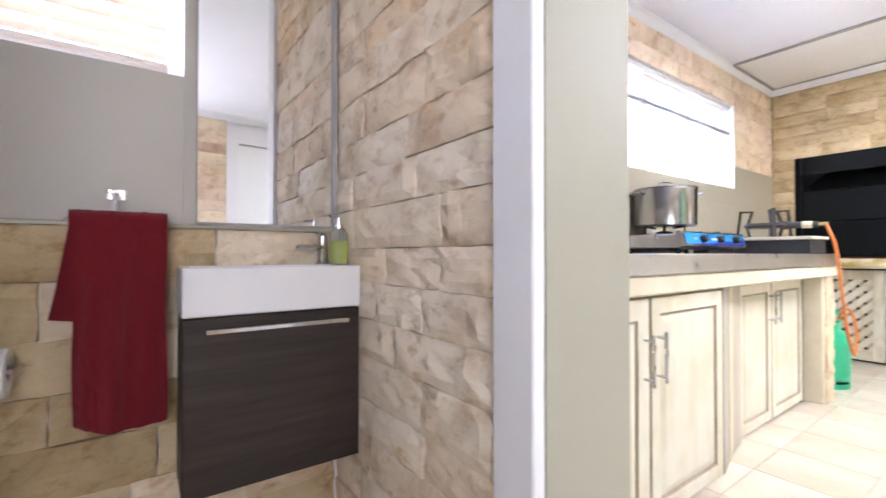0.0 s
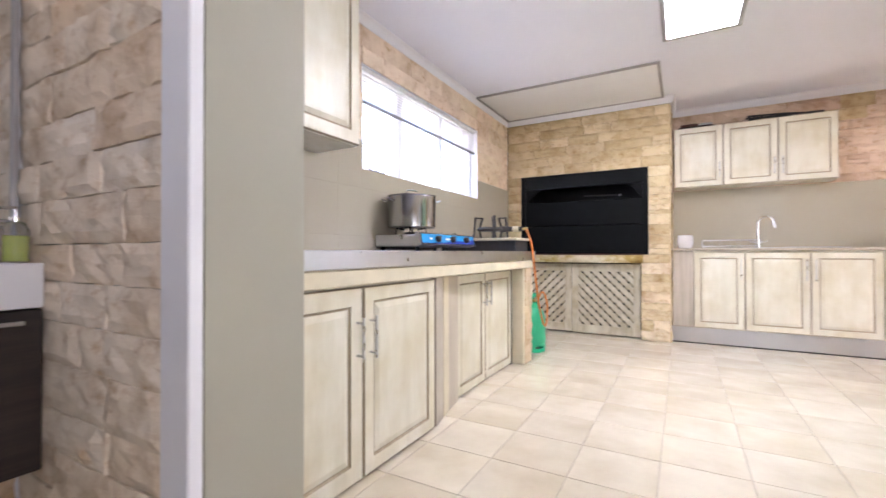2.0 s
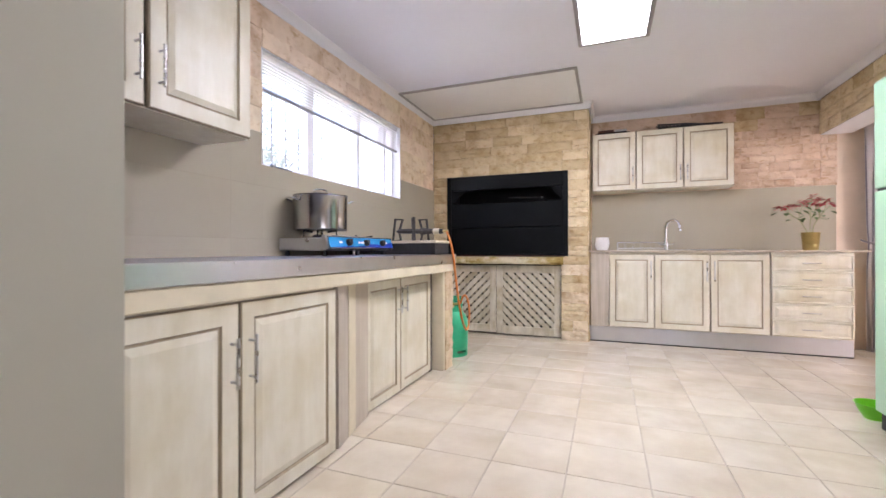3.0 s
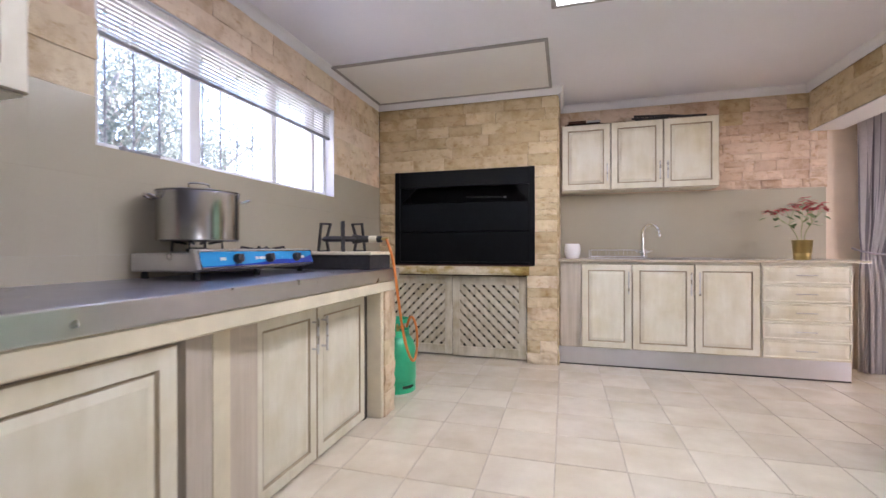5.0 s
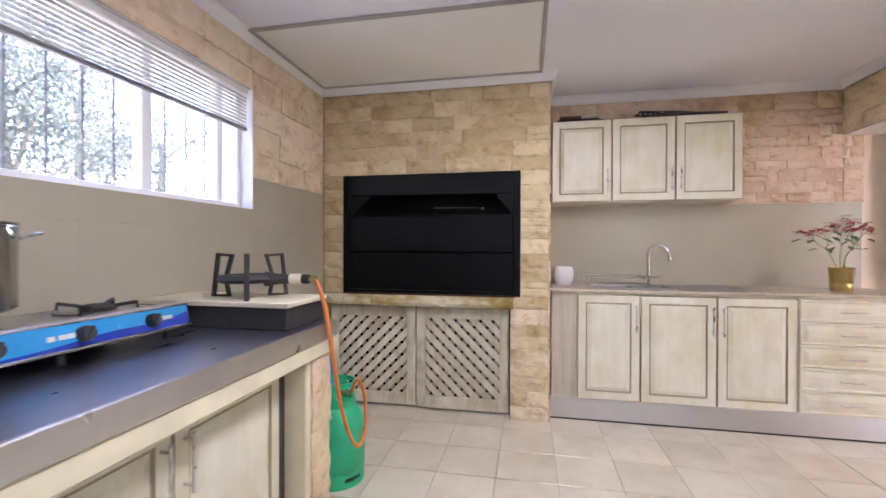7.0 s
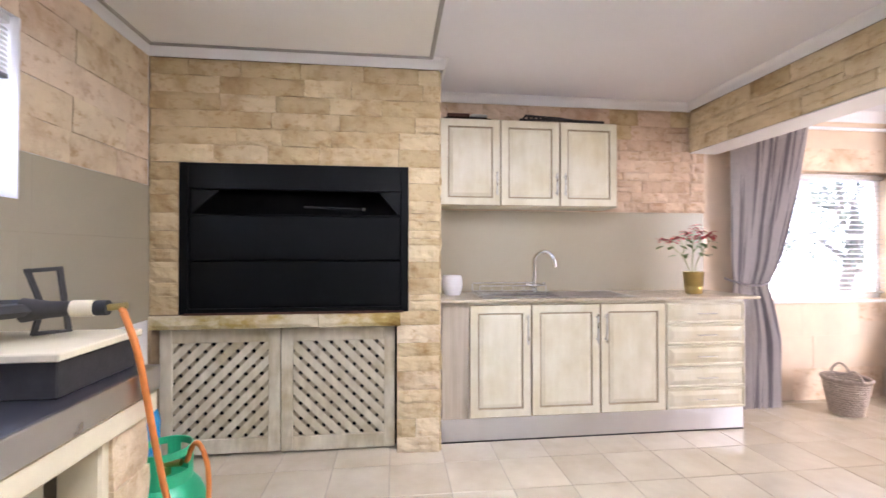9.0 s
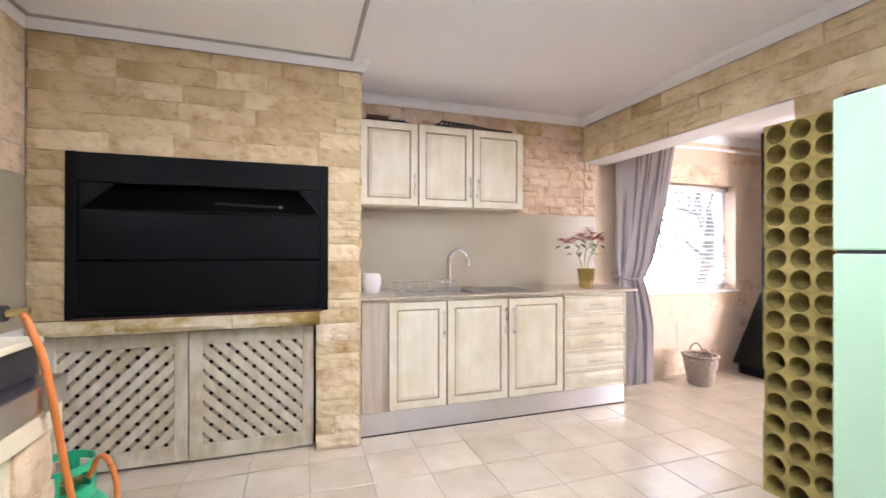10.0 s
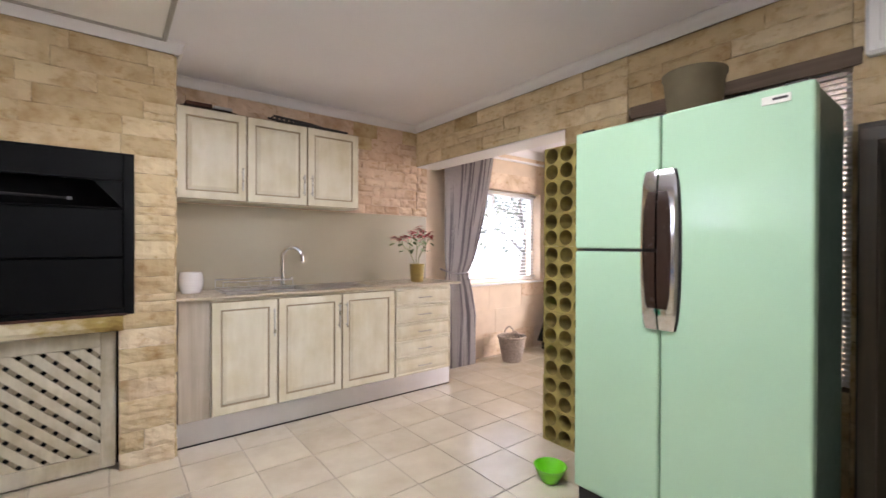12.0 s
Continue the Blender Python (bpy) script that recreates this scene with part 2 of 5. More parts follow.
MIRROR = Net("mirror_silver").done((0.86, 0.87, 0.88), 0.02, 1.0)


def glow(name, color, strength):
    n = Net(name)
    return n.done(color, 0.5, Emission_Color=(*color, 1), Emission_Strength=strength)


DIFFUSER = glow("lit_diffuser", (0.92, 0.97, 1.0), 4.8)
# The backdrop glows by itself, whitening the panes and adding daylight indoors.
DISTANCE = glow("glowing_distance", (0.86, 0.92, 1.0), 0.75)
bl = Net("translucent_blind")
tr = bl.node("ShaderNodeBsdfTranslucent", Color=(0.85, 0.72, 0.58, 1))
mx = bl.node("ShaderNodeMixShader", Fac=0.5)
bl.done((0.80, 0.74, 0.68), 0.5)
bl.t.links.new(bl.p.outputs[0], mx.inputs[1])
bl.t.links.new(tr.outputs[0], mx.inputs[2])
bl.t.links.new(mx.outputs[0], bl.t.nodes["Material Output"].inputs[0])
BLIND = bl.m
fo = Net("foliage")
ft_ = fo.node("ShaderNodeBsdfTranslucent", Color=(0.13, 0.15, 0.13, 1))
fm_ = fo.node("ShaderNodeMixShader", Fac=0.5)
fo.done(fo.ramp(fo.noise(3.0, 3), span((0.08, 0.10, 0.085), (0.15, 0.17, 0.15))), 0.5)
fo.t.links.new(fo.p.outputs[0], fm_.inputs[1])
fo.t.links.new(ft_.outputs[0], fm_.inputs[2])
fo.t.links.new(fm_.outputs[0], fo.t.nodes["Material Output"].inputs[0])
FOLIAGE = fo.m

# ---- builders ----
BASE = {}


def thing(name, at, label, category, group="", kind=""):
    ob = new(name)
    ob.empty_display_size = 0.05
    ob.location = at
    BASE[ob] = Vector(at)
    return tagged(ob, label, category, group, kind)


def mesh_of(bm, name, mats, smooth=0.0):
    me = bpy.data.meshes.new(name)
    bmesh.ops.recalc_face_normals(bm, faces=bm.faces)
    bm.to_mesh(me)
    bm.free()
    for m in mats if isinstance(mats, (list, tuple)) else [mats]:
        me.materials.append(m)
    if smooth:
        me.polygons.foreach_set("use_smooth", [True] * len(me.polygons))
        me.set_sharp_from_angle(angle=radians(smooth))
    return me


def part(name, bm, material, parent, label="", smooth=0.0):
    """One mesh under a thing or a part; the bmesh is given in world metres."""
    base = BASE[parent]
    bm.transform(Matrix.Translation(-base))
    ob = new(name, mesh_of(bm, name, material, smooth))
    ob.parent = parent
    BASE[ob] = base
    return tagged(ob, label)


def solid(name, bm, material, label, category, group="", kind="", smooth=0.0, at=None):
    """A thing that is one mesh, or a piece of the setting."""
    base = Vector(at) if at else Vector((0, 0, 0))
    bm.transform(Matrix.Translation(-base))
    ob = new(name, mesh_of(bm, name, material, smooth))
    ob.location = base
    BASE[ob] = base
    return tagged(ob, label, category, group, kind)


def box(x0, x1, y0, y1, z0, z1, bevel=0.0, bm=None, m=None, seg=1):
    own = bmesh.new()
    r = bmesh.ops.create_cube(own, size=1.0)
    mat = Matrix.Translation(((x0 + x1) / 2, (y0 + y1) / 2, (z0 + z1) / 2)) @ Matrix.Diagonal((abs(x1 - x0), abs(y1 - y0), abs(z1 - z0), 1))
    bmesh.ops.transform(own, matrix=mat, verts=r["verts"])
    if bevel:
        bmesh.ops.bevel(own, geom=own.edges[:], offset=bevel, segments=seg, affect="EDGES", profile=0.5)
    return joined(own, bm, m)


def joined(own, bm=None, m=None):
    if m is not None:
        own.transform(m)
    if bm is None:
        return own
    me = bpy.data.meshes.new("tmp")
    own.to_mesh(me)
    own.free()
    bm.from_mesh(me)
    bpy.data.meshes.remove(me)
    return bm


def lathe(profile, at=(0, 0, 0), seg=32, bm=None, m=None):
    """A turned shape about z through at; profile: radius, height."""
    own = bmesh.new()
    rings = []
    for r, z in profile:
        if r < 1e-5:
            rings.append([own.verts.new((at[0], at[1], at[2] + z))])
        else:
            rings.append([own.verts.new((at[0] + r * math.cos(2 * math.pi * i / seg), at[1] + r * math.sin(2 * math.pi * i / seg), at[2] + z)) for i in range(seg)])
    for a, b in zip(rings, rings[1:]):
        for i in range(seg):
            q = [a[i % len(a)], a[(i + 1) % len(a)], b[(i + 1) % len(b)], b[i % len(b)]]
            q = list(dict.fromkeys(q))
            if len(q) > 2:
                own.faces.new(q)
    return joined(own, bm, m)


def tube(points, r, seg=8, bm=None, closed=False):
    """A round bar or hose through points, smoothed."""
    own = bmesh.new()
    pts = [Vector(p) for p in points]
    rings, n = [], len(pts)
    for i, p in enumerate(pts):
        a = pts[(i - 1) % n] if closed or i else p
        b = pts[(i + 1) % n] if closed or i < n - 1 else p
        d = (b - a).normalized()
        side = d.cross(Vector((0.13, 0.21, 1.0)) if abs(d.z) < 0.9 else Vector((1.0, 0.17, 0.1))).normalized()
        up = side.cross(d)
        rr = r[i] if isinstance(r, (list, tuple)) else r
        rings.append([own.verts.new(p + rr * (math.cos(2 * math.pi * k / seg) * side + math.sin(2 * math.pi * k / seg) * up)) for k in range(seg)])
    for i in range(n if closed else n - 1):
        a, b = rings[i], rings[(i + 1) % n]
        for k in range(seg):
            own.faces.new((a[k], a[(k + 1) % seg], b[(k + 1) % seg], b[k]))
    if not closed:
        own.faces.new(rings[0][::-1])
        own.faces.new(rings[-1])
    return joined(own, bm)


def curve(points, steps=6):
    """A smooth line through points (Catmull-Rom)."""
    p = [Vector(q) for q in points]
    p = [2 * p[0] - p[1]] + p + [2 * p[-1] - p[-2]]
    out = []
    for i in range(1, len(p) - 2):
        for s in range(steps):
            t = s / steps
            out.append(0.5 * (2 * p[i] + (p[i + 1] - p[i - 1]) * t + (2 * p[i - 1] - 5 * p[i] + 4 * p[i + 1] - p[i + 2]) * t * t
                              + (3 * p[i] - p[i - 1] - 3 * p[i + 1] + p[i + 2]) * t ** 3))
    return out + [p[-2]]


def wall_bm(axis, a, b, u0, u1, v0, v1, holes=()):
    """A wall between the planes a and b of an axis, with holes (u0, u1, v0, v1) right through it."""
    us = sorted({u0, u1, *[h[0] for h in holes], *[h[1] for h in holes]})
    vs = sorted({v0, v1, *[h[2] for h in holes], *[h[3] for h in holes]})
    us, vs = [u for u in us if u0 <= u <= u1], [v for v in vs if v0 <= v <= v1]
    bm = bmesh.new()

    def full(i, j):
        if not (0 <= i < len(us) - 1 and 0 <= j < len(vs) - 1):
            return False
        cu, cv = (us[i] + us[i + 1]) / 2, (vs[j] + vs[j + 1]) / 2
        return not any(h[0] < cu < h[1] and h[2] < cv < h[3] for h in holes)

    seen = {}

    def vert(d, u, v):
        key = (d, u, v)
        if key not in seen:
            seen[key] = bm.verts.new((d, u, v) if axis == "x" else (u, d, v))
        return seen[key]

    for i in range(len(us) - 1):
        for j in range(len(vs) - 1):
            if full(i, j):
                A, B, C, D = us[i], us[i + 1], vs[j], vs[j + 1]
                for d in (a, b):
                    bm.faces.new([vert(d, A, C), vert(d, B, C), vert(d, B, D), vert(d, A, D)])
                for di, dj, p, q in ((-1, 0, (A, C), (A, D)), (1, 0, (B, C), (B, D)), (0, -1, (A, C), (B, C)), (0, 1, (A, D), (B, D))):
                    if not full(i + di, j + dj):
                        bm.faces.new([vert(a, *p), vert(a, *q), vert(b, *q), vert(b, *p)])
    return bm


def setting(name, bm, material, label, category="wall", smooth=0.0):
    return solid(name, bm, material, label, category, kind="structure", smooth=smooth)


def rock(rng, u0, u1, v0, v1, depth, rough, place):
    """One split-faced stone on a wall; place maps (u, v, outwards) to the world."""
    bm = bmesh.new()
    nu, nv = (max(4, min(9, round((u1 - u0) / 0.04))), 4) if rough > 0.009 else (max(3, min(6, round((u1 - u0) / 0.06))), 3)
    lift = depth * rng.uniform(0.6, 1.3)
    seed = rng.uniform(0, 99)
    du, dv = u1 - u0, v1 - v0
    grid = []
    for i in range(-1, nu + 2):
        row = []
        for j in range(-1, nv + 2):
            a, b = min(max(i, 0), nu) / nu, min(max(j, 0), nv) / nv
            rim = i in (-1, nu + 1) or j in (-1, nv + 1)
            edge = i in (0, nu) or j in (0, nv)
            k = noise.noise(Vector((u0 * 3 + a * du * 19, v0 * 5 + b * dv * 22, seed)))
            w = 0.0 if rim else lift * (0.62 if edge else 1.0) + rough * k
            ja = 0.004 * noise.noise(Vector((seed, b * 3, i * 1.7))) if edge or rim else 0.0
            jb = 0.004 * noise.noise(Vector((a * 5, seed, j * 1.3))) if edge or rim else 0.0
            row.append(bm.verts.new(place(u0 + a * du + ja, v0 + b * dv + jb, max(w, -0.002))))
        grid.append(row)
    for i in range(len(grid) - 1):
        for j in range(len(grid[0]) - 1):
            bm.faces.new((grid[i][j], grid[i + 1][j], grid[i + 1][j + 1], grid[i][j + 1]))
    return bm


def cladding(parent, fields, place, material, seed, high=0.105, long=(0.22, 0.5), depth=0.016, rough=0.006, split=0.13):
    """Courses of stones in rectangular fields (u0, u1, v0, v1) of a wall."""
    rng = random.Random(seed)
    for u0, u1, v0, v1 in fields:
        rows = max(1, round((v1 - v0) / high))
        cuts = [v0 + (v1 - v0) * i / rows + (rng.uniform(-0.012, 0.012) if 0 < i < rows else 0) for i in range(rows + 1)]
        for lo, hi in zip(cuts, cuts[1:]):
            u = u0
            first = True
            while u < u1 - 1e-4:
                w = rng.uniform(*long) * (rng.uniform(0.4, 1) if first else 1)
                first = False
                e = u1 if u1 - (u + w) < long[0] * 0.5 else u + w
                mats = material if isinstance(material, list) else [material]
                mid = lo + (hi - lo) * rng.uniform(0.38, 0.62)
                for a, b in ((lo, mid), (mid, hi)) if hi - lo > 0.085 and rng.random() < split else ((lo, hi),):
                    part("stone", rock(rng, u + 0.0015, e - 0.0015, a + 0.0012, b - 0.0012, depth, rough, place), rng.choice(mats), parent)
                u = e


def sheet_tiles(parent, fields, place, w, h, v_top, material, proud=0.008, joint=0.0007, u_from=None):
    """Large glazed wall tiles hung down from v_top."""
    for u0, u1, v0, v1 in fields:
        v = v_top
        while v > v0 + 1e-4:
            lo, hi = max(v - h, v0), min(v, v1)
            if hi > lo + 0.004:
                u = u0
                while u < u1 - 1e-4:
                    e = min(u + w if u_from is None else u_from + w * (math.floor((u - u_from) / w + 1e-6) + 1), u1)
                    bm = bmesh.new()
                    front = [bm.verts.new(place(p, q, proud)) for p, q in ((u + joint, lo + joint), (e - joint, lo + joint), (e - joint, hi - joint), (u + joint, hi - joint))]
                    back = [bm.verts.new(place(p, q, 0.0)) for p, q in ((u + joint * 0.4, lo + joint * 0.4), (e - joint * 0.4, lo + joint * 0.4), (e - joint * 0.4, hi - joint * 0.4), (u + joint * 0.4, hi - joint * 0.4))]
                    bm.faces.new(front)
                    for k in range(4):
                        bm.faces.new((front[k], front[(k + 1) % 4], back[(k + 1) % 4], back[k]))
                    part("tile", bm, material, parent)
                    u = e
            v -= h


def cornice(name, p, q, inward, drop=CEIL - CORN, label="white painted cove cornice along the ceiling", top=CEIL):
    """A cove from p to q (x, y); inward: the way into the room."""
    bm = bmesh.new()
    d = Vector((inward[0], inward[1], 0))
    prof = [(0.0, -drop), (0.008, -drop), (0.012, -drop + 0.010)] + [(0.012 + 0.016 * (1 - math.cos(a)), -drop + 0.012 + (drop - 0.02) * math.sin(a)) for a in (0.3, 0.7, 1.1, 1.45)] + [(0.031, -0.004), (0.031, 0.0), (0.0, 0.0)]
    ends = [[bm.verts.new(Vector((e[0], e[1], top + z)) + d * w) for w, z in prof] for e in (p, q)]
    n = len(prof)
    for k in range(n):
        bm.faces.new((ends[0][k], ends[0][(k + 1) % n], ends[1][(k + 1) % n], ends[1][k]))
    for e in ends:
        bm.faces.new(e)
    return setting(name, bm, WHITE, label, "cornice", smooth=40)


def panel_door(w, h, t=0.02, rail=0.05):
    """A raised-panel cabinet door, x 0..w, z 0..h, its face towards -y; material 1 lies in the grooves."""
    bm = bmesh.new()
    loops = [(0.0, 0.0, 0), (0.0, -t + 0.004, 1), (0.004, -t, 1), (rail, -t, 0), (rail + 0.003, -t + 0.007, 1), (rail + 0.008, -t + 0.008, 1),
             (rail + 0.011, -t + 0.006, 1), (rail + 0.034, -t - 0.001, 0)]
    rings = []
    for ins, y, _ in loops:
        rings.append([bm.verts.new((x, y, z)) for x, z in ((ins, ins), (w - ins, ins), (w - ins, h - ins), (ins, h - ins))])
    for i, (a, b) in enumerate(zip(rings, rings[1:])):
        for k in range(4):
            bm.faces.new((a[k], a[(k + 1) % 4], b[(k + 1) % 4], b[k])).material_index = loops[i + 1][2]
    bm.faces.new(rings[-1])
    bm.faces.new(rings[0][::-1])
    return bm


def bar_handle(m, length=0.14, r=0.0057, stand=0.03):
    """An upright bar handle in a door's own frame, at m."""
    bm = tube([(0, -stand, 0), (0, -stand, length)], r, 10)
    for z in (0.02, length - 0.02):
        tube([(0, 0, z), (0, -stand, z)], r * 0.8, 8, bm)
    bm.transform(m)
    return bm


def front(unit, m, w, h, handle=None, long=0.14, name="door", rail=0.05):
    """A door with its handle on a cabinet unit; m: the pose of the door's lower hinge corner."""
    bm = panel_door(w, h, rail=rail)
    bm.transform(m)
    d = part(name, bm, [CREAM, GLAZE], unit)
    if handle:
        part("handle", bar_handle(m @ pose(handle[0], -0.02, handle[1], 0, handle[2] if len(handle) > 2 else 0, 0), long), SATIN, d, "slim steel bar handle", 40)
    return d

# ---- structure ----
WIN = (2.06, 3.74, 1.36, 2.01)       # kitchen window: x, x, z, z
BATHWIN = (-1.0, 0.08, 1.345, 2.05)
setting("wall_window", wall_bm("y", Y_WIN, 1.66, -1.9, 5.3, 0, CEIL, [WIN, BATHWIN]), WHITE, "outer wall with the long kitchen window")
BRAAI = (-0.016, 1.244, 0.825, 1.668)
NICHE = (0.05, 1.39, 0.0, 0.74)
setting("wall_chimney_breast", wall_bm("x", X_BRAAI, X_BRAAI + 0.10, -0.2, Y_WIN, 0, CEIL, [BRAAI, NICHE]), MORTAR, "chimney breast clad in sandstone")
setting("wall_chimney_side", box(X_BRAAI + 0.10, X_BACK, -0.2, -0.12, 0, CEIL), MORTAR, "return of the chimney breast")
FARWIN = (-4.0, -2.86, 0.79, 1.82)
back = setting("wall_back", wall_bm("x", X_BACK, X_BACK + 0.22, -6.2, 1.66, 0, CEIL, [FARWIN]), PEACH, "peach plastered wall behind the sink and the far window")
SIDEWIN = (2.09, 3.0, 0.62, 1.92)
right = setting("wall_right", wall_bm("y", Y_RIGHT - 0.23, Y_RIGHT, 1.5, X_BACK, 0, CEIL, [(3.41, X_BACK, 0.0, 1.935), SIDEWIN]), MORTAR, "stone-clad wall with a wide opening and a window")
setting("trim_soffit", box(3.415, X_BACK - 0.002, Y_RIGHT - 0.23, Y_RIGHT - 0.004, 1.929, 1.935), WHITE, "white painted underside of the lintel", "soffit")
setting("trim_opening_jamb", box(3.41, 3.418, Y_RIGHT - 0.23, Y_RIGHT - 0.004, 0, 1.929), WHITE, "white painted side of the opening", "jamb")
part_wall = setting("wall_partition", box(0.535, 0.783, 0.512, Y_WIN, 0, CEIL), TAN, "tan painted end of the partition between washroom and kitchen")
setting("door_frame", joined(box(0.503, 0.533, 0.512, 0.61, 0, 2.12, 0.003), box(-0.42, -0.36, 0.512, 0.61, 0, 2.12, 0.003)), WHITE, "white painted frame of the washroom doorway", "door frame")
setting("door_frame_head", box(-0.42, 0.533, 0.512, 0.61, 2.122, 2.18, 0.003), WHITE, "white painted head of the washroom doorway", "door frame")
setting("wall_washroom_front", box(-1.9, -0.422, 0.52, 0.6, 0, CEIL), TAN, "tan wall beside the washroom doorway")
setting("wall_washroom_head", box(-0.42, 0.53, 0.52, 0.6, 2.182, CEIL), TAN, "tan wall over the washroom doorway")
setting("wall_washroom_side", box(-1.12, -1.02, 0.6, Y_WIN, 0, CEIL), TAN, "plain washroom wall")
setting("wall_hall_west", wall_bm("x", -1.95, -1.8, -3.1, 1.66, 0, CEIL, []), TAN, "plain hall wall")
setting("wall_hall_south", box(-1.95, 1.9, -3.1, -3.0, 0, CEIL), PEACH, "cream wall at the end of the hall")
hall = setting("wall_hall_stone", wall_bm("y", Y_RIGHT - 0.12, Y_RIGHT, -1.8, 0.72, 0, CEIL, [(-1.25, -0.25, 0.95, 1.85)]), MORTAR, "stone-clad hall wall")
setting("wall_hall_return", box(1.9, 2.0, -2.99, Y_RIGHT - 0.23, 0, CEIL), TAN, "plain wall of the passage")
setting("wall_hall_door", wall_bm("y", Y_RIGHT - 0.2, Y_RIGHT - 0.02, 0.72, 1.5, 0, CEIL, [(0.84, 1.44, 0.0, 2.03)]), WHITE, "white plastered wall round the hall door")
setting("wall_far_south", box(2.0, X_BACK, -6.1, -5.98, 0, CEIL), PEACH, "plain far wall of the adjoining room")
# The opening here is added to let daylight in; it stays out of view.
setting("wall_far_west", wall_bm("x", 1.9, 2.0, -6.1, -2.99, 0, CEIL, [(-5.9, -4.7, 0.0, 2.15)]), PEACH, "unseen wall of the adjoining room with an added door opening")
setting("ceiling_kitchen", box(-1.9, X_BACK + 0.2, Y_RIGHT - 0.23, 1.66, CEIL, CEIL + 0.1), CEILING, "white painted board ceiling", "ceiling")
setting("ceiling_adjoining", box(-1.9, X_BACK + 0.2, -6.1, Y_RIGHT - 0.232, CEIL, CEIL + 0.1), CEILING, "white painted board ceiling of the adjoining room", "ceiling")
cornice("cornice_window", (0.756, Y_WIN - 0.001), (X_BRAAI - 0.018, Y_WIN - 0.001), (0, -1))
cornice("cornice_chimney", (X_BRAAI - 0.018, Y_WIN - 0.001), (X_BRAAI - 0.018, -0.22), (-1, 0))
cornice("cornice_return", (X_BRAAI - 0.05, -0.22), (X_BACK, -0.22), (0, -1))
cornice("cornice_sink", (X_BACK - 0.016, -0.2), (X_BACK - 0.016, Y_RIGHT), (-1, 0))
cornice("cornice_right", (0.72, Y_RIGHT + 0.016), (X_BACK, Y_RIGHT + 0.016), (0, 1))
cornice("cornice_far", (X_BACK - 0.001, Y_RIGHT - 0.232), (X_BACK - 0.001, -5.98), (-1, 0), 0.09)
cornice("cornice_hall", (-1.8, Y_RIGHT + 0.016), (0.72, Y_RIGHT + 0.016), (0, 1))
# roof hatch in the ceiling, in a grey metal frame
hx0, hx1, hy0, hy1 = 3.675, 4.524, -0.158, 1.388
hatch = thing("ceiling_hatch", (hx0, hy0, CEIL - 0.012), "cream board ceiling hatch in a grey metal frame", "hatch", kind="structure")
part("panel", box(hx0 + 0.02, hx1 - 0.02, hy0 + 0.02, hy1 - 0.02, CEIL - 0.008, CEIL - 0.001, 0.001), HATCH, hatch)
for b in ((hx0, hx0 + 0.022, hy0, hy1), (hx1 - 0.022, hx1, hy0, hy1), (hx0 + 0.022, hx1 - 0.022, hy0, hy0 + 0.022), (hx0 + 0.022, hx1 - 0.022, hy1 - 0.022, hy1)):
    part("frame", box(*b, CEIL - 0.016, CEIL - 0.0005, 0.003), GRATEY, hatch, "grey metal frame")

# recessed fluorescent light
lx0, lx1, ly0, ly1 = 2.12, 3.32, -0.635, -0.19
light = thing("ceiling_light", (lx0, ly0, CEIL), "lit rectangular fluorescent ceiling light with a white frame", "ceiling light")
part("diffuser", box(lx0 + 0.03, lx1 - 0.03, ly0 + 0.03, ly1 - 0.03, CEIL - 0.018, CEIL - 0.002), DIFFUSER, light, "glowing opal diffuser")
for b in ((lx0, lx0 + 0.03, ly0, ly1), (lx1 - 0.03, lx1, ly0, ly1), (lx0 + 0.03, lx1 - 0.03, ly0, ly0 + 0.03), (lx0 + 0.03, lx1 - 0.03, ly1 - 0.03, ly1)):
    part("frame", box(*b, CEIL - 0.022, CEIL - 0.0005, 0.004), GRATEY, light, "grey metal frame")


# ---- windows ----
def fill_window(name, label, axis, plane, u0, u1, v0, v1, mull, rail=0.045, transom=(), thick=0.05, glass=None):
    """A white frame with mullions and panes in a wall's opening."""
    def b(p, q, r, s, bevel=0.004, t=thick):
        return box(plane - t / 2, plane + t / 2, p, q, r, s, bevel) if axis == "x" else box(p, q, plane - t / 2, plane + t / 2, r, s, bevel)
    base = (plane, u0, v0) if axis == "x" else (u0, plane, v0)
    w = thing(name, base, label, "window", kind="structure")
    for e in ((u0, u0 + rail, v0, v1), (u1 - rail, u1, v0, v1), (u0 + rail, u1 - rail, v0, v0 + rail), (u0 + rail, u1 - rail, v1 - rail, v1)):
        part("frame", b(*e), WHITE, w)
    for a, c in mull:
        part("mullion", b(a, c, v0 + rail, v1 - rail), WHITE, w)
    for a in transom:
        part("transom", b(u0 + rail, u1 - rail, a - 0.015, a + 0.015, t=thick * 0.8), WHITE, w)
    cuts = [u0 + rail] + [e for m in mull for e in m] + [u1 - rail]
    for a, c in zip(cuts[::2], cuts[1::2]):
        p = part("pane", b(a, c, v0 + rail, v1 - rail, 0, 0.004), glass or PANE, w)
        p.visible_shadow = False
    return w


fill_window("window_1", "white-framed kitchen window in three lights", "y", 1.50, *WIN[:2], WIN[2] + 0.001, WIN[3], [(2.535, 2.60), (3.13, 3.18), (3.56, 3.60)], 0.03)
for i in range(13):
    x = 2.13 + i * 0.128
    solid("burglar_bar", tube([(x, 1.64, WIN[2] + 0.0), (x, 1.64, WIN[3])], 0.0045, 8), BARGREY, "grey steel burglar bar outside the kitchen window", "burglar bar", "burglar bars", smooth=40, at=(x, 1.64, WIN[2]))
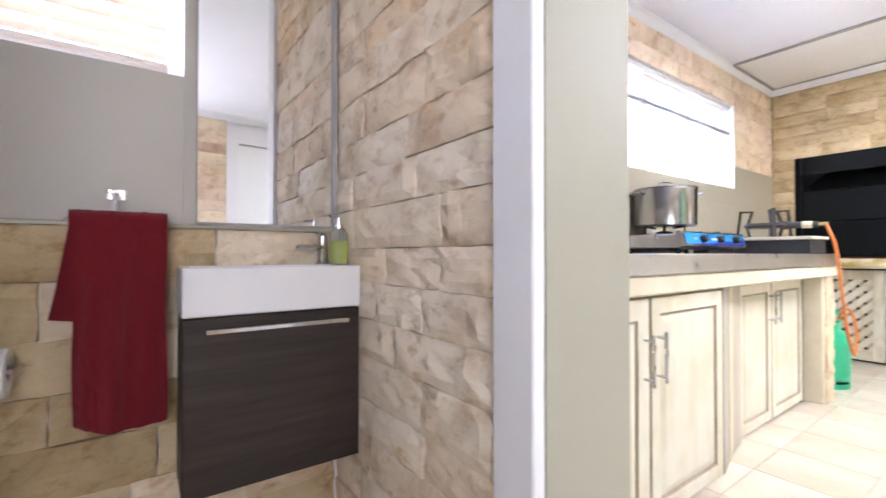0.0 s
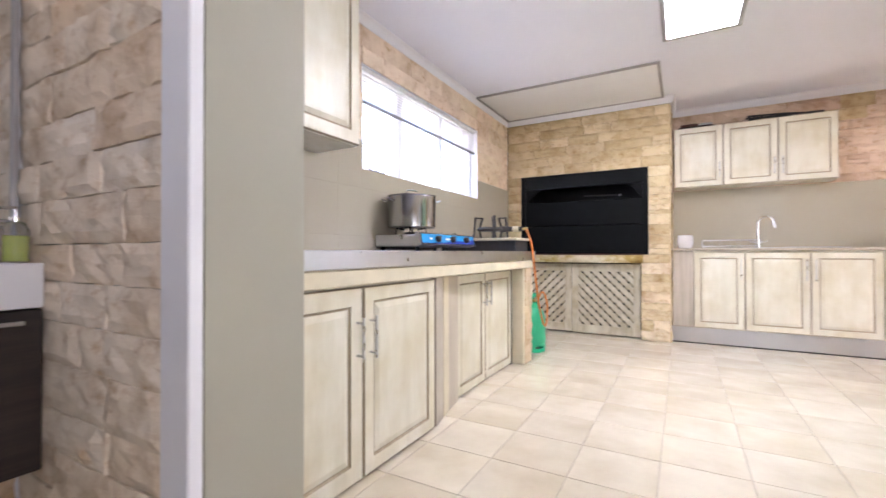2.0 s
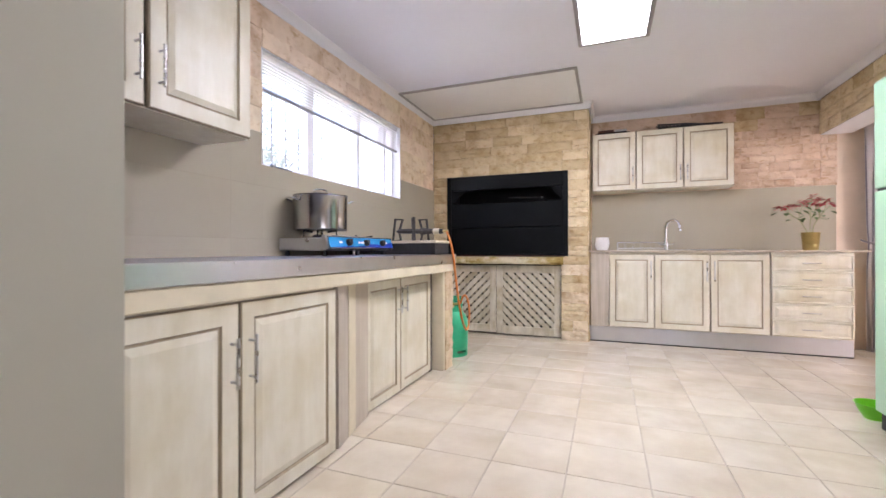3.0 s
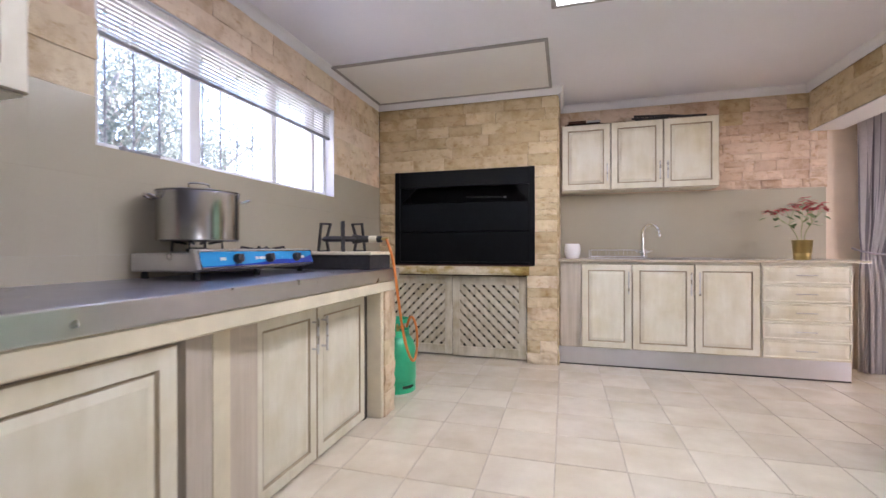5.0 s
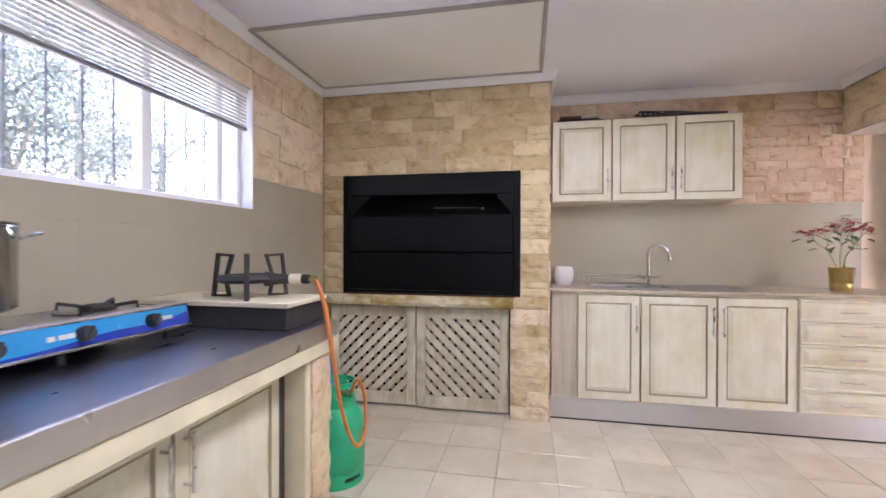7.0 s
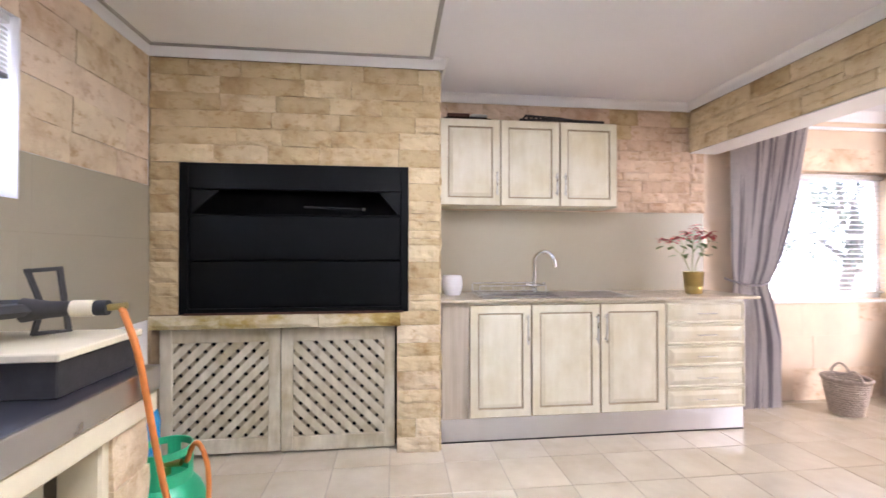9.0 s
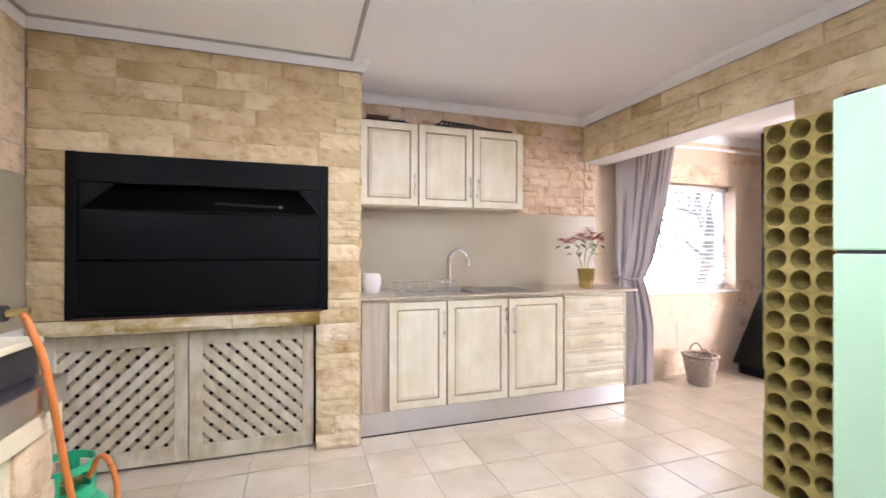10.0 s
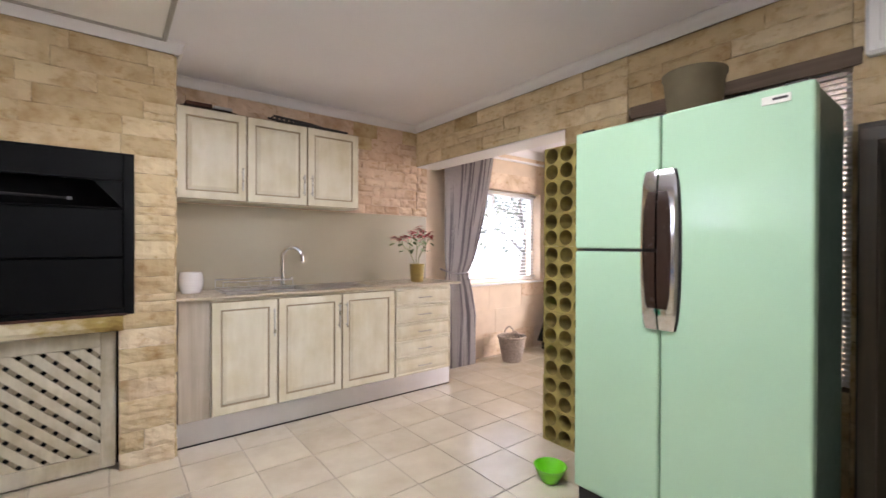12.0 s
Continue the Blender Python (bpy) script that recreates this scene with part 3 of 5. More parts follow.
solid("window_stay", joined(box(2.19, 2.36, 1.448, 1.463, WIN[2] + 0.012, WIN[2] + 0.024, 0.003), box(2.19, 2.205, 1.443, 1.473, WIN[2] + 0.001, WIN[2] + 0.03, 0.003)), RAILDARK, "dark metal window stay on the kitchen sill", "window stay", at=(2.19, 1.455, WIN[2]))
fill_window("window_2", "white-framed window of the adjoining room", "x", X_BACK + 0.13, FARWIN[0], FARWIN[1], FARWIN[2], FARWIN[3], [(-3.33, -3.28)], 0.05, (1.3,))
setting("window_sill", box(X_BACK - 0.025, X_BACK + 0.1, FARWIN[0] - 0.03, FARWIN[1] + 0.03, FARWIN[2] - 0.022, FARWIN[2] - 0.002, 0.005), WHITE, "white painted sill of the far window", "sill")
fill_window("window_3", "white window with textured glass behind the refrigerator", "y", Y_RIGHT - 0.10, *SIDEWIN, [(2.53, 2.57)], 0.03, (0.9, 1.15, 1.4, 1.65), glass=TEXTURED)
fill_window("window_4", "white washroom window behind a wooden blind", "y", 1.60, *BATHWIN, [(-0.5, -0.45)])
# Next two are unseen openings added for the daylight lamps.
fill_window("added_window_5", "unseen hall window added round a fill lamp", "y", Y_RIGHT - 0.06, -1.25, -0.25, 0.95, 1.85, [(-0.77, -0.73)])
fill_window("added_window_6", "unseen glazed doors added for a fill lamp", "x", 1.95, -5.9, -4.7, 0.0, 2.15, [(-5.33, -5.27)], 0.06)
setting("trim_window_lintel", box(2.06, 2.98, Y_RIGHT + 0.001, Y_RIGHT + 0.022, 1.888, 1.955, 0.003), OLDWOOD, "dark timber strip over the window", "trim")


def venetian(name, label, u0, u1, y, v0, v1, pitch, deep, tilt, mat, rail, cords):
    b = thing(name, ((u0 + u1) / 2, y, v0), label, "blind")
    part("head_rail", box(u0, u1, y - deep * 0.6, y + deep * 0.6, v1 - 0.03, v1, 0.003), SLAT, b)
    part("bottom_rail", box(u0, u1, y - deep * 0.5, y + deep * 0.5, v0, v0 + 0.018, 0.004), rail, b)
    z = v0 + 0.018 + pitch * 0.7
    me = None
    while z < v1 - 0.035:
        if me is None:
            bm = bmesh.new()
            n = 5
            rows = [[bm.verts.new((s * (u1 - u0) / 2, (k / (n - 1) - 0.5) * deep, 0.12 * deep * (1 - (2 * k / (n - 1) - 1) ** 2) - lo)) for s in (-1, 1)] for lo in (0, 0.0009) for k in range(n)]
            for lo in (0, n):
                for k in range(n - 1):
                    bm.faces.new((rows[lo + k][0], rows[lo + k][1], rows[lo + k + 1][1], rows[lo + k + 1][0]))
            bm.transform(Matrix.Rotation(radians(tilt), 4, "X"))
            me = mesh_of(bm, "slat", mat, 60)
        s = new("slat", me)
        s.parent = b
        s.location = (0, 0, z - v0)
        z += pitch
    for c in cords:
        part("cord", tube([(c, y - deep * 0.55, v0 + 0.01), (c, y - deep * 0.55, v1 - 0.02)], 0.0014, 5), WHITE, b)
    return b


venetian("venetian_blind", "white aluminium blind half drawn up in the kitchen window", WIN[0] + 0.01, WIN[1] - 0.015, 1.435, 1.782, 2.008, 0.0185, 0.025, 52, SLAT, RAILDARK, (2.2, 2.7, 3.2, 3.62))
venetian("venetian_blind", "closed warm white wooden blind in the washroom window", BATHWIN[0] + 0.02, BATHWIN[1] - 0.035, 1.47, 1.37, 2.045, 0.042, 0.05, 58, BLIND, BLIND, (-0.8, -0.2))
venetian("venetian_blind", "pale blind with open slats in the far window", FARWIN[0] + 0.02, FARWIN[1] - 0.02, 0.0, 0.83, 1.80, 0.04, 0.034, -4, SLAT, SLAT, ())
venetian("venetian_blind", "white blind in the window behind the refrigerator", SIDEWIN[0] + 0.01, SIDEWIN[1] - 0.01, Y_RIGHT - 0.055, SIDEWIN[2] + 0.01, SIDEWIN[3] - 0.002, 0.022, 0.022, -30, SLAT, SLAT, (2.4, 2.7))
far_blind = [o for o in scene.objects if o.name == "venetian_blind.002"][0]
far_blind.matrix_world = pose(X_BACK + 0.075, (FARWIN[0] + FARWIN[1]) / 2, 0.83, 0, 0, 90)

# ---- outside ----
# Unseen ground, kept pale as a reflector below the windows.
solid("ground", box(-60, 70, -60, 70, -0.4, -0.25), BOUNCE_GROUND, "unseen ground made pale to bounce sunlight indoors", "ground", kind="structure")
backdrop = bmesh.new()
ring = [(-34, -40), (46, -40), (46, 44), (-34, 44)]
vs = [[backdrop.verts.new((x, y, z)) for x, y in ring] for z in (-0.3, 9.0)]
for k in range(4):
    backdrop.faces.new((vs[0][k], vs[0][(k + 1) % 4], vs[1][(k + 1) % 4], vs[1][k]))
solid("backdrop", backdrop, DISTANCE, "glowing sheet standing in for the bright distance beyond the garden", "backdrop", kind="structure")
setting("floor_slab", box(-1.95, X_BACK + 0.2, -6.1, 1.66, -0.25, -0.006), GROUT, "floor slab", "floor")


def tree(at, high, seed, spread=1.7, leaves=5200):
    rng = random.Random(seed)
    t = thing("tree", at, "garden tree with a dark trunk and small grey-green leaves", "tree", "garden trees")
    a = Vector(at)
    lean = Vector((rng.uniform(-0.3, 0.3), rng.uniform(-0.3, 0.3), 0))
    trunk = [a + lean * k + Vector((0.12 * math.sin(k * 5 + seed), 0.1 * math.cos(k * 4), high * 0.62 * k)) for k in (0, 0.25, 0.5, 0.75, 1)]
    bm = tube(curve(trunk, 4), [0.13 - 0.08 * i / 16 for i in range(17)], 9)
    tips = []
    for i in range(9):
        k = rng.uniform(0.3, 1.0)
        p = a + lean * k + Vector((0, 0, high * 0.62 * k))
        d = Vector((rng.uniform(-1, 1), rng.uniform(-1, 1), rng.uniform(0.2, 1.0))).normalized() * spread * rng.uniform(0.6, 1.1)
        mid = p + d * 0.5 + Vector((0, 0, rng.uniform(-0.1, 0.2)))
        tube(curve([p, mid, p + d], 4), [0.045 - 0.032 * j / 8 for j in range(9)], 6, bm)
        tips += [p + d, mid, p + d * 0.8]
    part("trunk", bm, BARK, t, "dark branching trunk", 60)
    cr = bmesh.new()
    for i in range(leaves):
        c = rng.choice(tips) + Vector((rng.gauss(0, 0.27), rng.gauss(0, 0.27), rng.gauss(0, 0.24))) * spread / 1.4
        r = Euler([rng.uniform(0, 6.3) for _ in range(3)]).to_matrix()
        s = rng.uniform(0.03, 0.06)
        cr.faces.new([cr.verts.new(c + r @ Vector(q) * s) for q in ((-1, 0, 0), (0, -0.45, 0.1), (1, 0, 0), (0, 0.45, 0.1))])
    part("crown", cr, FOLIAGE, t, "loose crown of small leaves")


for k, (x, y, hgt) in enumerate([(2.0, 6.6, 6.0), (4.0, 7.4, 6.6), (6.4, 7.0, 6.2), (8.6, 8.4, 6.6), (5.2, 9.6, 7.2), (11.2, 9.5, 6.6), (8.2, -3.9, 3.6), (9.4, -5.6, 4.2), (7.8, -7.0, 3.6), (7.4, -2.9, 3.9)]):
    tree((x, y, -0.25), hgt, 11 + k)

# ---- cladding and tiles on the walls ----
win_side = lambda u, v, w: (u, Y_WIN - w, v)
wl = [o for o in scene.objects if o.name == "wall_window"][0]
breast = [o for o in scene.objects if o.name == "wall_chimney_breast"][0]
breast_side = [o for o in scene.objects if o.name == "wall_chimney_side"][0]
cladding(wl, [(0.76, WIN[0], 1.536, CORN), (WIN[1], X_BRAAI - 0.02, 1.536, CORN), (WIN[0], WIN[1], WIN[3] + 0.002, CORN)], win_side, [STONE_BLUSH, STONE_PALE, STONE_BLUSH], 3, 0.13, (0.3, 0.6), 0.014, 0.006, 0.0)
sheet_tiles(wl, [(0.76, WIN[0], 0.80, 1.535), (WIN[0], WIN[1], 0.80, WIN[2]), (WIN[1], X_BRAAI - 0.001, 0.80, 1.535)], win_side, 0.973, 0.292, 1.535, WALLTILE, 0.008, 0.0002, 0.877)
setting("trim_window_reveal", joined(box(WIN[0] - 0.004, WIN[0] + 0.004, Y_WIN - 0.008, 1.474, WIN[2], WIN[3]), box(WIN[1] - 0.004, WIN[1] + 0.004, Y_WIN - 0.008, 1.474, WIN[2], WIN[3])), WHITE, "white plastered sides of the window opening", "trim")
cladding(breast, [(-0.2, BRAAI[0], BRAAI[2], BRAAI[3]), (-0.2, 0.03, 0.743, BRAAI[2]), (BRAAI[1], Y_WIN - 0.012, BRAAI[2], BRAAI[3]), (-0.2, Y_WIN - 0.012, BRAAI[3], CORN)],
         lambda u, v, w: (X_BRAAI - w, u, v), [STONE, STONE, STONE_LIGHT], 5, 0.098, (0.2, 0.46), 0.019, 0.0105)
cladding(breast, [(0.03, Y_WIN - 0.012, 0.743, BRAAI[2] - 0.005)], lambda u, v, w: (X_BRAAI - w, u, v), [STONE_STAINED], 55, 0.085, (0.45, 0.75), 0.034, 0.004)
cladding(breast, [(-0.2, NICHE[0], 0.0, 0.743)], lambda u, v, w: (X_BRAAI - w, u, v), [STONE_LIGHT, STONE_LIGHT, STONE_PALE], 25, 0.098, (0.2, 0.3), 0.02, 0.012, 0.0)
cladding(breast_side, [(X_BRAAI, X_BACK, 0.0, CORN)], lambda u, v, w: (u, -0.2 - w, v), [STONE, STONE_LIGHT], 6, 0.098, (0.2, 0.4))
sink_side = lambda u, v, w: (X_BACK - w, u, v)
cladding(back, [(Y_RIGHT, -1.3, 1.472, 2.02), (-2.31, Y_RIGHT, 1.472, 1.93)], sink_side, STONE_PINK, 7, 0.075, (0.07, 0.2), 0.02, 0.013)
cladding(back, [(Y_RIGHT, -0.2, 2.02, CORN)], sink_side, [STONE_PINK, STONE_PINK, STONE], 8, 0.1, (0.2, 0.4), 0.018, 0.011)
sheet_tiles(back, [(-2.30, -0.22, 0.88, 1.47)], sink_side, 3.0, 0.6, 1.47, WALLTILE, 0.008, 0.0001)
right_side = lambda u, v, w: (u, Y_RIGHT + w, v)
cladding(right, [(3.0, X_BACK - 0.016, 1.935, CORN), (1.52, 2.09, 0.0, CORN), (2.09, 3.0, 1.955, CORN), (2.09, 3.0, 0.0, 0.62), (3.0, 3.41, 0.0, 1.935)], right_side, [STONE, STONE, STONE_LIGHT], 9, 0.104, (0.25, 0.55), 0.018, 0.0095)
cladding(part_wall, [(0.612, Y_WIN, 0.0, CEIL)], lambda u, v, w: (0.535 - w, u, v), [STONE_WHITE], 10, 0.108, (0.24, 0.5), 0.02, 0.0105, 0.0)
cladding(wl, [(-1.0, 0.515, 0.0, 0.925)], win_side, [STONE, STONE_PALE], 12, 0.13, (0.2, 0.42), 0.026, 0.016, 0.0)
sheet_tiles(wl, [(-1.02, BATHWIN[1], 0.935, BATHWIN[2]), (BATHWIN[1], 0.515, 0.935, 2.3)], win_side, 2.4, 1.5, 2.3, MATTTILE, 0.01)
setting("trim_washroom_ledge", box(-1.02, 0.512, Y_WIN - 0.03, Y_WIN, 0.925, 0.937, 0.003), WALLTILE, "tiled ledge on the washroom stonework", "trim")
cladding(hall, [(-0.25, 0.72, 0.0, CORN), (-1.8, -1.25, 0.0, CORN), (-1.25, -0.25, 0.0, 0.95), (-1.25, -0.25, 1.85, CORN)], right_side, [STONE_PINK, STONE_PALE], 13, 0.12, (0.3, 0.55))
setting("door_1", box(0.842, 1.438, Y_RIGHT - 0.10, Y_RIGHT - 0.06, 0.004, 2.027, 0.004), HATCH, "cream painted hall door", "door")

# ---- braai (built-in barbecue) ----
X = X_BRAAI - 0.006
b0, b1, b2, b3 = BRAAI
br = thing("built_in_barbecue", (X, (b0 + b1) / 2, b2), "black steel built-in barbecue with shutter doors nearly closed", "barbecue")
for e in ((b0, b0 + 0.045, b2, b3), (b1 - 0.045, b1, b2, b3), (b0 + 0.045, b1 - 0.045, b2, b2 + 0.03)):
    part("frame", box(X - 0.014, X + 0.05, e[0], e[1], e[2], e[3], 0.003), BLACK, br)
part("hood", box(X - 0.006, X + 0.04, b0 + 0.045, b1 - 0.045, 1.523, b3, 0.003), BLACK, br, "black steel hood plate")
for y_in, y_out in ((b1 - 0.05, b1 - 0.20), (b0 + 0.05, b0 + 0.165)):
    cheek = bmesh.new()
    tri = [(y_in, 1.523), (y_out, 1.515), (y_in, 1.38)]
    a = [cheek.verts.new((X + 0.006, y, z)) for y, z in tri]
    c = [cheek.verts.new((X + 0.02, y, z)) for y, z in tri]
    cheek.faces.new(a)
    cheek.faces.new(c[::-1])
    for k in range(3):
        cheek.faces.new((a[k], a[(k + 1) % 3], c[(k + 1) % 3], c[k]))
    part("cheek", cheek, BLACK, br)
part("shutter", box(X + 0.004, X + 0.018, b0 + 0.045, b1 - 0.045, 1.124, 1.378, 0.004), BLACK, br)
part("shutter", box(X + 0.000, X + 0.014, b0 + 0.045, b1 - 0.045, b2 + 0.03, 1.118, 0.004), BLACK, br)
part("lip", tube([(X, b0 + 0.05, 1.378), (X, b1 - 0.05, 1.378)], 0.006, 8), BLACK, br, "", 40)
part("lip", box(X - 0.022, X + 0.01, b0 + 0.03, b1 - 0.03, b2 - 0.004, b2 + 0.008, 0.002), RUST, br, "rusty bottom lip")
for n_, e in (("fire_back", (X + 0.42, X + 0.44, b0, b1, b2, b3)), ("fire_side", (X + 0.05, X + 0.42, b0 - 0.02, b0, b2, b3)), ("fire_side", (X + 0.05, X + 0.42, b1, b1 + 0.02, b2, b3)),
              ("smoke_shelf", (X + 0.05, X + 0.42, b0, b1, b3, b3 + 0.02)), ("hearth", (X + 0.05, X + 0.42, b0, b1, b2 - 0.02, b2))):
    part(n_, box(*e), SOOT_AND_SHADE, br)
part("flue_handle", tube([(X + 0.12, 0.26, 1.43), (X + 0.12, 0.60, 1.44)], 0.007, 8), IRON, br, "blackened bar inside the hood", 40)
# Bright tip added to the dark bar for a small glint.
part("bar_tip", tube([(X + 0.12, 0.24, 1.43), (X + 0.12, 0.26, 1.43)], 0.009, 8), STEEL, br, "bright bar end added as a glint", 40)

# lattice doors below it
LX = 4.625


def clip(poly, lo0, hi0, lo1, hi1):
    for k, lim, keep in ((0, lo0, 1), (0, hi0, -1), (1, lo1, 1), (1, hi1, -1)):
        out = []
        for i, p in enumerate(poly):
            q = poly[(i + 1) % len(poly)]
            ip, iq = (p[k] - lim) * keep >= 0, (q[k] - lim) * keep >= 0
            if ip:
                out.append(p)
            if ip != iq:
                t = (lim - p[k]) / (q[k] - p[k])
                out.append((p[0] + t * (q[0] - p[0]), p[1] + t * (q[1] - p[1])))
        poly = out
        if not poly:
            return []
    return poly


def lattice_door(y0, y1, z0, z1, way):
    d = thing("lattice_door", (LX, y0, z0), "limed wooden cupboard door with a diagonal lattice panel", "cupboard door", "lattice doors under the barbecue")
    f = 0.066
    for e in ((y0, y0 + f, z0, z1), (y1 - f, y1, z0, z1), (y0 + f, y1 - f, z0, z0 + f * 1.25), (y0 + f, y1 - f, z1 - f * 1.15, z1)):
        part("frame", box(LX, LX + 0.022, e[0], e[1], e[2], e[3], 0.003), LATTICE, d)
    iy0, iy1, iz0, iz1 = y0 + f, y1 - f, z0 + f * 1.25, z1 - f * 1.15
    p, w = 0.0625, 0.0418
    for layer, s in ((0, way), (1, -way)):
        dirv, nor = (0.7071, 0.7071 * s), (-0.7071 * s, 0.7071)
        xa = LX + 0.010 + 0.0075 * layer
        for k in range(-15, 16):
            c = ((iy0 + iy1) / 2 + nor[0] * p * k, (iz0 + iz1) / 2 + nor[1] * p * k)
            quad = [(c[0] + dirv[0] * a + nor[0] * b, c[1] + dirv[1] * a + nor[1] * b) for a, b in ((-1, -w / 2), (1, -w / 2), (1, w / 2), (-1, w / 2))]
            poly = clip(quad, iy0, iy1, iz0, iz1)
            if len(poly) < 3:
                continue
            bm = bmesh.new()
            fr = [bm.verts.new((xa, y, z)) for y, z in poly]
            bk = [bm.verts.new((xa + 0.0055, y, z)) for y, z in poly]
            bm.faces.new(fr)
            bm.faces.new(bk[::-1])
            for i in range(len(poly)):
                bm.faces.new((fr[i], fr[(i + 1) % len(poly)], bk[(i + 1) % len(poly)], bk[i]))
            # The back layer's shade is in its colour.
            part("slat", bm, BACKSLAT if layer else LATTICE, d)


lattice_door(0.724, 1.380, 0.018, 0.728, -1)
lattice_door(0.060, 0.718, 0.012, 0.728, 1)
# Black sheet close behind the slats, so their holes look unlit.
setting("wall_niche_back", box(LX + 0.06, LX + 0.075, -0.1, Y_WIN, 0, 0.76), SOOT_AND_SHADE, "black sheet behind the lattice, painted as the niche's shade")

# ---- sink run along the back wall ----
FX = 4.637                                       # carcass front; doors stand proud of it


def at_run(y, z):
    return pose(FX, y, z, 0, 0, -90)


edges = [-0.389, -0.780, -1.229, -1.672]
names = ("limed cream raised-panel base cabinet under the sink", "limed cream raised-panel base cabinet beside the drawers")
WT, TX, TY = 0.882, 4.965, -0.915          # worktop at the sink; its tap
filler = solid("timber_board", box(FX - 0.004, X_BACK - 0.02, -0.388, -0.222, 0.15, 0.862, 0.002), GREIGE, "greige wood-grain filler panel beside the chimney breast", "panel", at=(FX, -0.3, 0.15))
for i, (a, b) in enumerate(zip(edges, edges[1:])):
    u = thing("base_cabinet", (FX, (a + b) / 2, 0.15), names[min(i, 1)], "cabinet", "base cabinets at the sink")
    part("body", box(FX, X_BACK - 0.02, b + 0.001, a - 0.001, 0.15, 0.862), CREAM, u)
    w = a - b
    front(u, at_run(a - 0.003, 0.155), w - 0.006, 0.69, ((w - 0.032 if i < 2 else 0.026), 0.45), 0.18)
drawers = thing("drawer_unit", (FX, -1.96, 0.15), "limed cream base unit with five drawers", "cabinet", "base cabinets at the sink")
part("body", box(FX, X_BACK - 0.02, -2.237, -1.679, 0.15, 0.862), CREAM, drawers)
for i in range(5):
    z0 = 0.155 + i * 0.1385
    bm = panel_door(0.55, 0.134, rail=0.012)
    bm.transform(at_run(-1.682, z0))
    d = part("drawer_front", bm, [CREAM, CREAM], drawers)
    h = tube([(0.20, -0.045, 0.065), (0.33, -0.045, 0.065)], 0.004, 8)
    for q in (0.21, 0.32):
        tube([(q, -0.02, 0.065), (q, -0.045, 0.065)], 0.0035, 6, h)
    h.transform(at_run(-1.682, z0))
    part("handle", h, CHROME, d, "slim steel bar handle", 40)
pt = thing("plinth", (FX, -1.2, 0), "brushed aluminium plinth with a dark bottom strip under the base cabinets", "plinth")
part("board", box(FX + 0.003, FX + 0.018, -2.236, -0.200, 0.012, 0.149, 0.001), PLINTH, pt)
part("seal", box(FX + 0.006, FX + 0.016, -2.236, -0.200, 0.0, 0.0115, 0.001), RUBBER, pt, "dark strip along the floor")
sy0, sy1, sx0, sx1 = -1.02, -0.55, 4.70, 5.0
solid("worktop", joined(box(4.597, sx0, -2.33, -0.19, 0.8635, WT, 0.004), joined(box(sx1, X_BACK - 0.009, -2.33, -0.222, 0.8635, WT), joined(box(sx0, sx1, -2.33, sy0, 0.8635, WT), box(sx0, sx1, sy1, -0.222, 0.8635, WT)))), GRANITE, "cream stone worktop along the sink wall", "worktop", at=(4.8, -1.2, 0.8635))
# steel sink with one bowl and a drainer
sink = thing("sink", (4.85, -1.0, WT), "stainless steel sink with a bowl and a grooved drainer", "sink")
rim = joined(box(4.64, sx0 + 0.01, -1.49, -0.48, WT + 0.001, WT + 0.006, 0.003), joined(box(sx1 - 0.01, 5.03, -1.49, -0.48, WT + 0.001, WT + 0.006, 0.003), joined(box(sx0 + 0.01, sx1 - 0.01, sy1 - 0.01, -0.48, WT + 0.001, WT + 0.006), box(sx0 + 0.01, sx1 - 0.01, -1.49, sy0 + 0.01, WT + 0.001, WT + 0.006))))
part("rim", rim, STEEL, sink)
bowl = joined(box(sx0 + 0.001, sx0 + 0.004, sy0, sy1, 0.75, WT), joined(box(sx1 - 0.004, sx1 - 0.001, sy0, sy1, 0.75, WT), joined(box(sx0, sx1, sy0 + 0.001, sy0 + 0.004, 0.75, WT), joined(box(sx0, sx1, sy1 - 0.004, sy1 - 0.001, 0.75, WT), box(sx0, sx1, sy0, sy1, 0.745, 0.75)))))
part("bowl", bowl, STEEL, sink, "deep steel bowl")
for k in range(7):
    part("drainer_rib", tube([(4.70 + k * 0.045, -1.10, WT + 0.007), (4.70 + k * 0.045, -1.45, WT + 0.007)], 0.004, 6), STEEL, sink, "", 40)
tap = thing("mixer_tap", (TX, TY, WT), "chrome swan-neck mixer tap behind the sink", "tap")
part("base", lathe([(0.0, 0.0), (0.028, 0.0), (0.028, 0.012), (0.02, 0.02), (0.02, 0.075), (0.0, 0.08)], (TX, TY, WT + 0.006), 20), CHROME, tap, "", 40)
part("collar", lathe([(0.0, 0.0), (0.024, 0.0), (0.025, 0.006), (0.021, 0.012), (0.0, 0.012)], (TX, TY, WT + 0.05), 20), CHROME, tap, "", 40)
arc = [(TX, TY, WT + 0.03), (TX, TY, WT + 0.215)] + [(TX - 0.05 * (1 - math.cos(a)), TY - 0.055 * (1 - math.cos(a)), WT + 0.215 + 0.078 * math.sin(a)) for a in (0.5, 1.0, 1.57, 2.1, 2.7, 3.14)] + [(TX - 0.102, TY - 0.112, WT + 0.185)]
part("spout", tube(curve(arc, 4), 0.0135, 12), CHROME, tap, "", 60)
for s in (-1, 1):
    part("lever", tube([(TX, TY, WT + 0.055), (TX - 0.02, TY + s * 0.045, WT + 0.06), (TX - 0.03, TY + s * 0.07, WT + 0.075)], 0.009, 8), CHROME, tap, "small chrome lever", 40)
